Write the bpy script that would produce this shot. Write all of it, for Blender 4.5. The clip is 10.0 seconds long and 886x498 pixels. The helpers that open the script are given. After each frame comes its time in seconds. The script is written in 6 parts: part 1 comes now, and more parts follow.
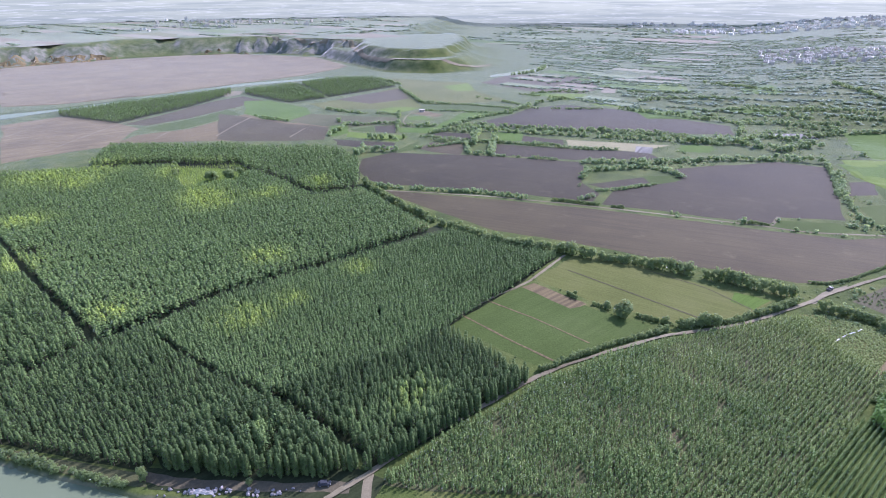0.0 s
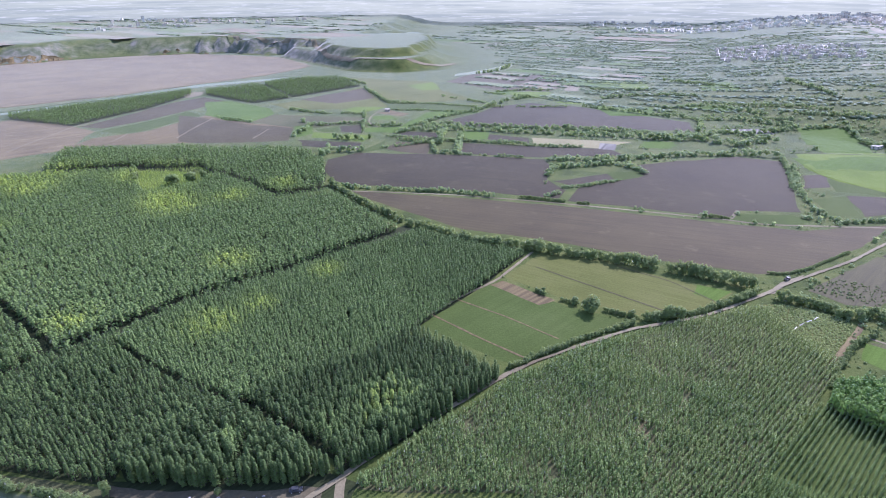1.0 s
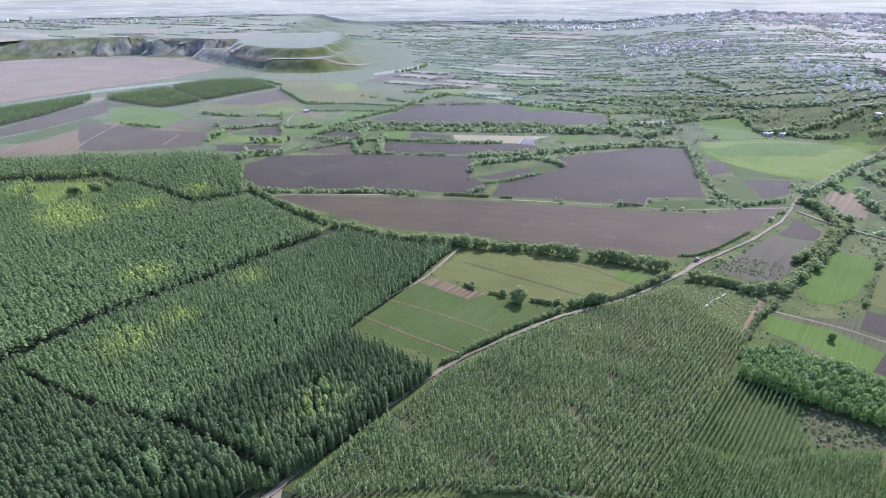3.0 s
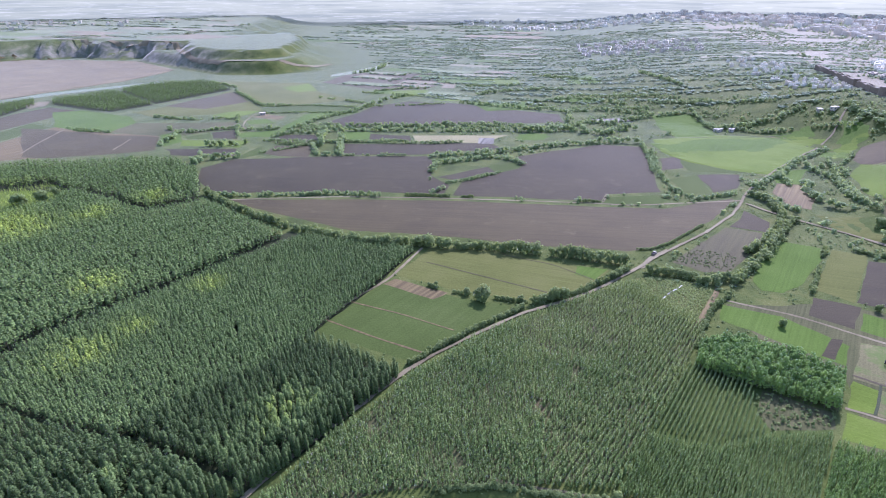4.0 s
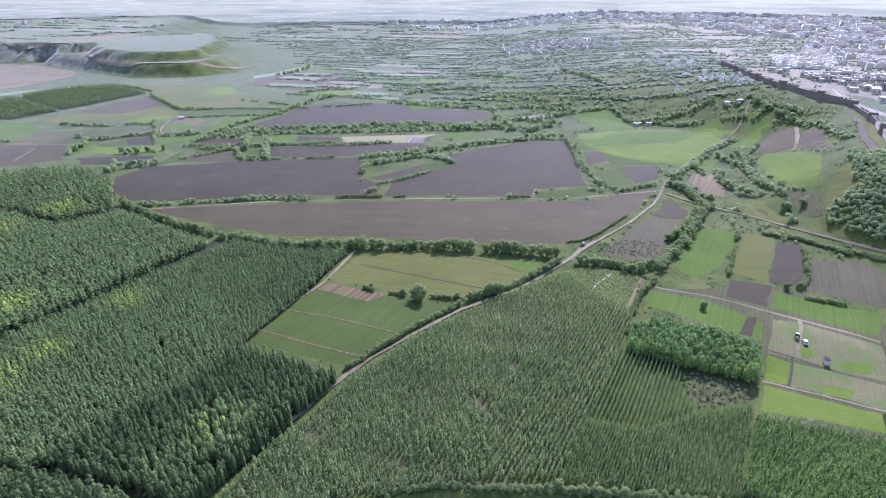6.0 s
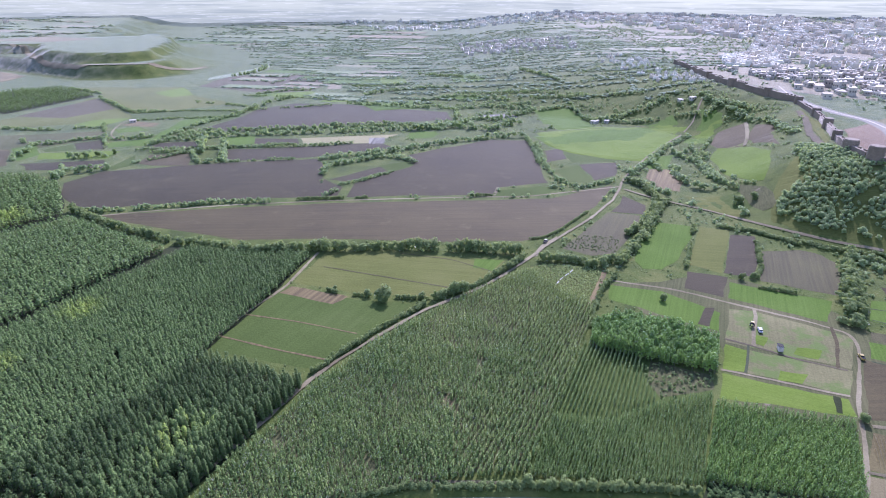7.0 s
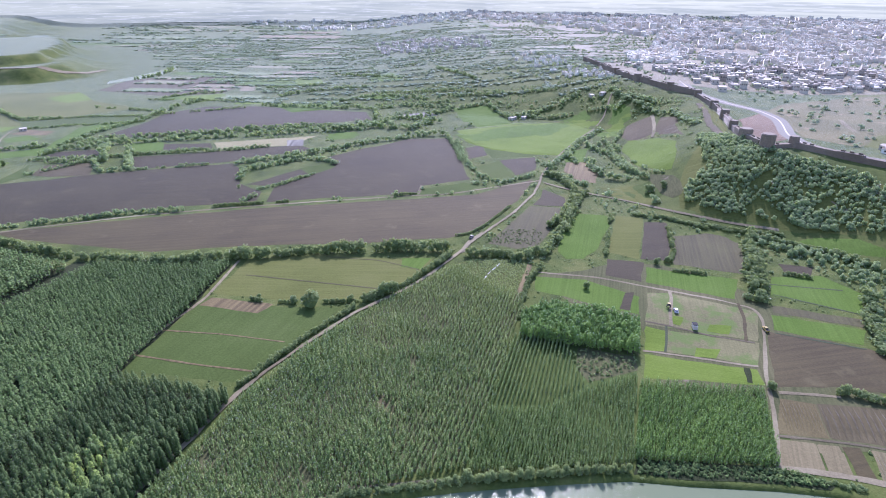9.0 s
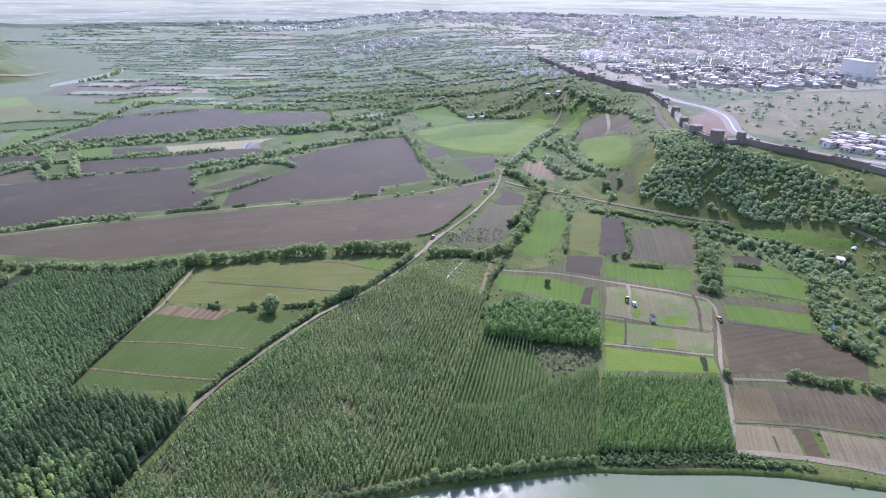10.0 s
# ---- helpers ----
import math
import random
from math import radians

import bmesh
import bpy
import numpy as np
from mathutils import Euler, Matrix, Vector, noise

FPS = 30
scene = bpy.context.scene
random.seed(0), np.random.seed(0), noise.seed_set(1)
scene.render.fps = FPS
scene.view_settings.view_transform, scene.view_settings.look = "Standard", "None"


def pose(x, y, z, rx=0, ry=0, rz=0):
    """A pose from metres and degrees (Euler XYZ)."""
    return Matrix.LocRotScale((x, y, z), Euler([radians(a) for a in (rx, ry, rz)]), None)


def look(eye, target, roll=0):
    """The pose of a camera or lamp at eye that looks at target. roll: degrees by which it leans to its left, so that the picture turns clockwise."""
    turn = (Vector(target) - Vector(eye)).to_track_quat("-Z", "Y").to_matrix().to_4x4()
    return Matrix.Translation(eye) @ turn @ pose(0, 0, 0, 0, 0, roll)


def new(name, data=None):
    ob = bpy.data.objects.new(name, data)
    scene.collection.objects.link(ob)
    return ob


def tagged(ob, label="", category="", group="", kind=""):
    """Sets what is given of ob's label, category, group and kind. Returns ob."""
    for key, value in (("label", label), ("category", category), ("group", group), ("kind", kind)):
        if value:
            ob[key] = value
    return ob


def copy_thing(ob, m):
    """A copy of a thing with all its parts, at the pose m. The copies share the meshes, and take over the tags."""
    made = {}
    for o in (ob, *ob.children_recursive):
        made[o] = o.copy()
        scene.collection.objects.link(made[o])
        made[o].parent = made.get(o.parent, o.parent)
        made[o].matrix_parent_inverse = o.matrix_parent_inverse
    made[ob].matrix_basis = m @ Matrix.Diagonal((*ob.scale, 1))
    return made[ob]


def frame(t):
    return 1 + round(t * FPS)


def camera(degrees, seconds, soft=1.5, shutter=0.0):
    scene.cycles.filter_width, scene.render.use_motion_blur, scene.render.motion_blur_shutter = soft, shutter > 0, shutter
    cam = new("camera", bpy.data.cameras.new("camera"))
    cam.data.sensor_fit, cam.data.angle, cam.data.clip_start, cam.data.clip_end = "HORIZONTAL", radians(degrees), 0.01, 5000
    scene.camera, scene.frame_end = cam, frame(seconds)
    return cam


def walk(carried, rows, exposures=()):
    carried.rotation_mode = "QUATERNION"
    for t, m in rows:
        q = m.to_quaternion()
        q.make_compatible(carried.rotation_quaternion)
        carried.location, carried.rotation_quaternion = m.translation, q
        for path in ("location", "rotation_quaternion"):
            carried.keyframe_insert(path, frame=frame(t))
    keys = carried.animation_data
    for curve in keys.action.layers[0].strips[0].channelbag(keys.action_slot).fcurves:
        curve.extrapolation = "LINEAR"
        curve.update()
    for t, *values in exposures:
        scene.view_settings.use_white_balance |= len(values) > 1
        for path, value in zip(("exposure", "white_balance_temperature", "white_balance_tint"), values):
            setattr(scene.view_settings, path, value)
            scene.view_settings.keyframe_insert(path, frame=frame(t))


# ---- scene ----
cam = camera(75.2, 10.0, 1.0)
PATH = [
    (0, (-5.803, -6.169, 153.96), (-5.824, -4.348, 153.133), -0.5),
    (0.5, (-5.589, -5.844, 153.919), (-5.558, -4.024, 153.09), -0.4),
    (1, (-5.348, -5.564, 153.935), (-5.262, -3.746, 153.104), -0.4),
    (1.5, (-5.27, -5.575, 153.982), (-5.127, -3.762, 153.151), -0.4),
    (2, (-5.136, -5.781, 153.935), (-4.932, -3.974, 153.103), -0.3),
    (2.5, (-4.881, -5.801, 153.833), (-4.617, -4.002, 153.0), -0.3),
    (3.8, (-4.4, -5.757, 153.032), (-3.965, -3.992, 152.198), -0.2),
    (4, (-4.277, -5.675, 153.012), (-3.821, -3.914, 152.179), -0.2),
    (4.5, (-3.843, -5.293, 152.935), (-3.336, -3.547, 152.102), -0.2),
    (5, (-3.535, -5.054, 152.854), (-2.974, -3.325, 152.02), -0.2),
    (5.5, (-3.35, -4.927, 152.698), (-2.736, -3.216, 151.864), -0.1),
    (7, (-2.837, -4.448, 151.596), (-2.054, -2.806, 150.764), 0.2),
    (7.5, (-2.641, -4.07, 151.296), (-1.797, -2.459, 150.464), 0.3),
    (8, (-2.461, -3.652, 150.992), (-1.549, -2.079, 150.16), 0.4),
    (8.5, (-2.417, -3.287, 150.687), (-1.457, -1.742, 149.856), 0.5),
    (9, (-2.331, -3.158, 150.523), (-1.327, -1.641, 149.692), 0.5),
    (9.5, (-2.16, -3.251, 150.428), (-1.11, -1.765, 149.598), 0.6),
    (10, (-2.137, -3.255, 150.335), (-1.025, -1.813, 149.506), 0.7),
]
walk(cam, [(t, look(eye, target, roll)) for t, eye, target, roll in PATH], [(0.0, 0.72, 5300, 43), (10.0, 0.72, 5300, 43)])

# ---- light ----
SUN_AZ, SUN_EL = 44.0, 39.0
to_sun = Vector((math.sin(radians(SUN_AZ)) * math.cos(radians(SUN_EL)), math.cos(radians(SUN_AZ)) * math.cos(radians(SUN_EL)), math.sin(radians(SUN_EL))))
sun = new("sun", bpy.data.lights.new("sun", "SUN"))
sun.data.energy, sun.data.angle, sun.data.color = 4.3, radians(0.9), (1.0, 0.94, 0.84)
sun.matrix_world = look(to_sun * 300, (0, 0, 0))
world = bpy.data.worlds.new("sky")
scene.world = world
world.use_nodes = True
wn = world.node_tree
sky = wn.nodes.new("ShaderNodeTexSky")
sky.sky_type, sky.sun_disc = "NISHITA", False
sky.sun_elevation, sky.sun_rotation = radians(SUN_EL), radians(SUN_AZ)
sky.dust_density, sky.air_density = 1.0, 1.5
wn.links.new(sky.outputs["Color"], wn.nodes["Background"].inputs["Color"])
wn.nodes["Background"].inputs["Strength"].default_value = 0.15

# ---- plan of the land ----
CITY = [(480, -300), (455, -60), (467, 113), (472, 150), (466, 183), (456, 214), (440, 222), (453, 248), (497, 286), (539, 322), (600, 394),
        (612, 440), (640, 520), (740, 700), (950, 1100), (1600, 2300), (6000, 2300), (6000, -300)]
MESA = [(-1700, 1000), (-1250, 1120), (-959, 1294), (-905, 1352), (-845, 1416), (-764, 1522), (-654, 1540), (-490, 1556), (-350, 1496), (-262, 1420), (-215, 1440),
        (-150, 1480), (-60, 1470), (-20, 1560), (60, 1900), (300, 3500), (-3000, 3500), (-3000, 900)]
BENCH = [(-330, 1480), (-214, 1315), (-134, 1202), (-35, 1170), (67, 1201), (120, 1293), (150, 1400), (140, 1700), (0, 1900), (-300, 1700)]
BENCH_TOP = [(-215, 1372), (-180, 1320), (-134, 1268), (-58, 1250), (-5, 1275), (20, 1340), (50, 1500), (60, 1800), (-250, 1700), (-240, 1450)]
RIVER = [(-700, 170), (-300, 165), (-169, 150), (-142, 143), (-125, 139), (-110, 134.7), (-60, 131), (0, 131), (33, 129), (48, 125), (60.8, 119.3), (80.8, 110.1),
         (96.2, 102.2), (113.6, 92.9), (131.1, 83.0), (145.9, 70.7), (169.4, 53.1), (183.6, 40.7), (203, 18.8), (222, -30), (260, -200), (150, -200), (110, -40), (40, 30), (-60, 60),
         (-300, 70), (-700, 60)]
rng = np.random.default_rng(7)


def side(points, outline):
    """Distance of points to an outline, negative inside."""
    points, outline = np.asarray(points, float), np.asarray(outline, float)
    d, inside = np.full(len(points), 1e18), np.zeros(len(points), bool)
    for a, b in zip(outline, np.roll(outline, -1, 0)):
        e, w = b - a, points - a
        q = w - np.clip((w @ e) / (e @ e), 0, 1)[:, None] * e
        d = np.minimum(d, (q * q).sum(1))
        inside ^= ((a[1] > points[:, 1]) != (b[1] > points[:, 1])) & (points[:, 0] < (b[0] - a[0]) * (points[:, 1] - a[1]) / (b[1] - a[1] + 1e-12) + a[0])
    return np.sqrt(d) * np.where(inside, -1, 1)


def ease(x):
    x = np.clip(x, 0, 1)
    return x * x * (3 - 2 * x)


def patches(points, size, seed=0):
    """Smooth value noise from 0 to 1."""
    p = np.asarray(points, float) / size + 1000.0
    i, f = np.floor(p).astype(np.int64), p - np.floor(p)
    f = f * f * (3 - 2 * f)

    def corner(dx, dy):
        n = (i[:, 0] + dx) * 374761393 + (i[:, 1] + dy) * 668265263 + seed * 974634777
        n = (n ^ (n >> 13)) * 1274126177 & 0x7FFFFFFF
        return ((n ^ (n >> 16)) & 0xFFFF) / 65535.0
    a = corner(0, 0) * (1 - f[:, 0]) + corner(1, 0) * f[:, 0]
    b = corner(0, 1) * (1 - f[:, 0]) + corner(1, 1) * f[:, 0]
    return a * (1 - f[:, 1]) + b * f[:, 1]


def height(points):
    p = np.asarray(points, float).reshape(-1, 2)
    foot = 100 + 420 * ease((p[:, 1] - 420) / 500)
    h = 40 * ease(1 - side(p, CITY) / foot)
    d = np.hypot(p[:, 0], p[:, 1])
    w = np.nonzero((d > 1000) & (p[:, 1] > 800) & (p[:, 0] < 500))[0]
    if len(w):
        m = p[w]
        gully = 44 * np.abs(2 * patches(m, 48, 3) - 1) + 20 * np.abs(2 * patches(m, 23, 4) - 1)
        bluff = 36 * ease((-side(m, MESA) - gully + 2) / (70 + 400 * np.clip((m[:, 0] + 240) / 420, 0, 1)))
        bench = 21 * ease(-side(m, BENCH) / (36 + 230 * np.clip((m[:, 0] + 20) / 150, 0, 1))) + 15 * ease((-side(m, BENCH_TOP) - 0.3 * gully + 8) / 27)
        h[w] = np.maximum(h[w], np.maximum(bluff, bench))
    bed = -3 * ease(-(side(p, RIVER) + 0.2) / 3.2)
    return np.where(h > 0.01, h, bed)


def level(x, y):
    return float(height([(x, y)])[0])


# ---- meshes ----
def mesh_of(name, verts, tris, mats, tone=None, slots=None, smooth=False, soft=None):
    verts, tris = np.asarray(verts, np.float32), np.asarray(tris, np.int32)
    me = bpy.data.meshes.new(name)
    me.vertices.add(len(verts))
    me.vertices.foreach_set("co", verts.ravel())
    me.loops.add(tris.size)
    me.loops.foreach_set("vertex_index", tris.ravel())
    me.polygons.add(len(tris))
    me.polygons.foreach_set("loop_start", np.arange(0, tris.size, 3, dtype=np.int32))
    if slots is not None:
        me.polygons.foreach_set("material_index", np.asarray(slots, np.int32))
    me.polygons.foreach_set("use_smooth", np.full(len(tris), smooth or soft is not None))
    if soft is not None:
        me.attributes.new("custom_normal", "FLOAT_VECTOR", "POINT").data.foreach_set("vector", np.asarray(soft, np.float32).ravel())
    if tone is not None:
        me.attributes.new("tone", "FLOAT", "POINT").data.foreach_set("value", np.asarray(tone, np.float32))
    for m in mats:
        me.materials.append(m)
    me.update(calc_edges=True)
    return me


def from_bm(name, bm, mat):
    me = bpy.data.meshes.new(name)
    bm.to_mesh(me)
    bm.free()
    me.materials.append(mat)
    return me


def part(name, bm, mat, parent, label=""):
    ob = new(name, from_bm(name, bm, mat))
    ob.parent = parent
    return tagged(ob, label)


def box(bm, size, at=(0, 0, 0), turn=0.0, bevel=0.0):
    m = pose(*at, 0, 0, turn) @ Matrix.Diagonal((*size, 1))
    made = bmesh.ops.create_cube(bm, size=1, matrix=m)["verts"]
    if bevel:
        bmesh.ops.bevel(bm, geom=list({e for v in made for e in v.link_edges}), offset=bevel, segments=1, affect="EDGES")
    return bm


def tube(bm, r0, r1, depth, m, sides=10):
    bmesh.ops.create_cone(bm, cap_ends=True, segments=sides, radius1=r0, radius2=r1, depth=depth, matrix=m)
    return bm


# ---- materials ----
def nodes_of(name):
    m = bpy.data.materials.new(name)
    m.use_nodes = True
    t = m.node_tree
    return m, t, t.nodes["Principled BSDF"], lambda a, b: t.links.new(a, b)


def speck(t, scale, detail=4.0, rough=0.6, where=None):
    n = t.nodes.new("ShaderNodeTexNoise")
    n.inputs["Scale"].default_value, n.inputs["Detail"].default_value, n.inputs["Roughness"].default_value = scale, detail, rough
    if where is not None:
        t.links.new(where, n.inputs["Vector"])
    return n.outputs["Fac"]


def ramp(t, fac, *stops):
    r = t.nodes.new("ShaderNodeValToRGB")
    t.links.new(fac, r.inputs["Fac"])
    el = r.color_ramp.elements
    while len(el) < len(stops):
        el.new(0.5)
    for e, (p, c) in zip(el, stops):
        e.position, e.color = p, (*c, 1)
    return r.outputs["Color"]


def blend(t, fac, a, b, how="MIX"):
    n = t.nodes.new("ShaderNodeMix")
    n.data_type, n.blend_type = "RGBA", how
    for slot, v in ((n.inputs[0], fac), (n.inputs[6], a), (n.inputs[7], b)):
        if hasattr(v, "is_linked"):
            t.links.new(v, slot)
        else:
            slot.default_value = v if isinstance(v, float) else (*v, 1)
    return n.outputs[2]


def relief(t, b, fac, strength, distance):
    n = t.nodes.new("ShaderNodeBump")
    n.inputs["Strength"].default_value, n.inputs["Distance"].default_value = strength, distance
    t.links.new(fac, n.inputs["Height"])
    t.links.new(n.outputs["Normal"], b.inputs["Normal"])


def place_of(t, turn=0.0, stretch=(1, 1, 1)):
    g = t.nodes.new("ShaderNodeNewGeometry")
    m = t.nodes.new("ShaderNodeMapping")
    m.vector_type = "TEXTURE"
    m.inputs["Rotation"].default_value = (0, 0, radians(turn))
    m.inputs["Scale"].default_value = tuple(1 / x for x in stretch)
    t.links.new(g.outputs["Position"], m.inputs["Vector"])
    return m.outputs["Vector"]


def haze_sheen(b, weight, rough=0.35, tint=(0.93, 0.97, 1.0)):
    """A pale sheen at flat angles, standing in for haze over distant surfaces."""
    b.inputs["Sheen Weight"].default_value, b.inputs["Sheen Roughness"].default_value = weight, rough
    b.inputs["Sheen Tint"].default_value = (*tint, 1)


def earth(name, low, mid, high, turn=0.0, stripe=0.0, rough=0.85, grain=0.35, gap=1.0, stain=None, stain_at=0.62, gloss=0.2):
    """Ground, soil or crop: broad patches, grain, and drill rows along a heading."""
    m, t, b, link = nodes_of(name)
    where = place_of(t)
    broad = speck(t, 0.018, 5, 0.6, where)
    fine = speck(t, 0.9, 3, 0.7, where)
    c = ramp(t, broad, (0.36, tuple(x * 0.92 for x in low)), (0.5, mid), (0.63, high))
    c = blend(t, grain, c, ramp(t, fine, (0.25, tuple(x * 0.35 for x in mid)), (0.75, tuple(min(1, x * 1.65) for x in mid))))
    along = place_of(t, turn, (0.012, 1.0 / gap, 1))
    lines = speck(t, 1.0, 2, 0.5, along)
    if stripe:
        c = blend(t, stripe, c, ramp(t, lines, (0.35, tuple(x * 0.55 for x in low)), (0.65, tuple(min(1, x * 1.4) for x in high))))
    if stain:
        c = blend(t, ramp(t, speck(t, 0.06, 4, 0.65, where), (stain_at, (0, 0, 0)), (stain_at + 0.1, (0.85, 0.85, 0.85))), c, stain)
    link(c, b.inputs["Base Color"])
    b.inputs["Roughness"].default_value = rough
    b.inputs["Specular IOR Level"].default_value = gloss
    relief(t, b, fine, 0.6, 0.25)
    haze_sheen(b, 0.6, 0.2, (1.0, 0.98, 0.96))
    return m


def foliage(name, dark, mid, light, passing=0.4, sheen=0.5):
    m, t, b, link = nodes_of(name)
    a = t.nodes.new("ShaderNodeAttribute")
    a.attribute_name = "tone"
    g = t.nodes.new("ShaderNodeNewGeometry")
    c = ramp(t, a.outputs["Fac"], (0.0, dark), (0.5, mid), (1.0, light))
    c = blend(t, 0.3, c, ramp(t, g.outputs["Random Per Island"], (0.0, tuple(x * 0.4 for x in mid)), (1.0, tuple(x * 1.5 for x in mid))))
    link(c, b.inputs["Base Color"])
    b.inputs["Roughness"].default_value = 0.7
    b.inputs["Specular IOR Level"].default_value = 0.12
    haze_sheen(b, sheen, 0.25)
    tr = t.nodes.new("ShaderNodeBsdfTranslucent")
    link(blend(t, 0.5, c, (mid[0] * 2.2, mid[1] * 1.9, mid[2] * 0.8)), tr.inputs["Color"])
    mix = t.nodes.new("ShaderNodeMixShader")
    mix.inputs[0].default_value = passing
    link(b.outputs[0], mix.inputs[1])
    link(tr.outputs[0], mix.inputs[2])
    link(mix.outputs[0], t.nodes["Material Output"].inputs["Surface"])
    return m


def plain(name, colour, rough=0.6, metal=0.0, spread=0.25, size=0.6):
    m, t, b, link = nodes_of(name)
    f = speck(t, size, 4, 0.6, place_of(t))
    link(ramp(t, f, (0.3, tuple(x * (1 - spread) for x in colour)), (0.7, tuple(min(1, x * (1 + spread)) for x in colour))), b.inputs["Base Color"])
    b.inputs["Roughness"].default_value, b.inputs["Metallic"].default_value = rough, metal
    b.inputs["Specular IOR Level"].default_value = 0.2 if rough > 0.5 else 0.5
    return m


LEAF_POPLAR = foliage("poplar_leaf", (0.038, 0.068, 0.022), (0.15, 0.23, 0.068), (0.46, 0.58, 0.09), 0.15, 0.16)
LEAF_YOUNG = foliage("young_leaf", (0.09, 0.168, 0.046), (0.192, 0.28, 0.088), (0.385, 0.44, 0.15), 0.3, 0.55)
LEAF_BUSH = foliage("bush_leaf", (0.105, 0.16, 0.06), (0.185, 0.255, 0.097), (0.31, 0.39, 0.148), 0.45, 0.45)
LEAF_FRESH = foliage("fresh_leaf", (0.0616, 0.1294, 0.0364), (0.1344, 0.2352, 0.0622), (0.2688, 0.4116, 0.083), 0.3)
# Wood and scrub leaves are lightened and greyed: haze mixed into their colour.
LEAF_WOOD = foliage("hazed_wood_leaf", (0.14, 0.21, 0.1), (0.24, 0.335, 0.158), (0.36, 0.46, 0.225), 0.5, 0.9)
LEAF_SCRUB = foliage("hazed_scrub_leaf", (0.204, 0.2755, 0.172), (0.255, 0.342, 0.212), (0.323, 0.4085, 0.256), 0.35, 1.0)
BARK = plain("bark", (0.13, 0.11, 0.085), 0.9)
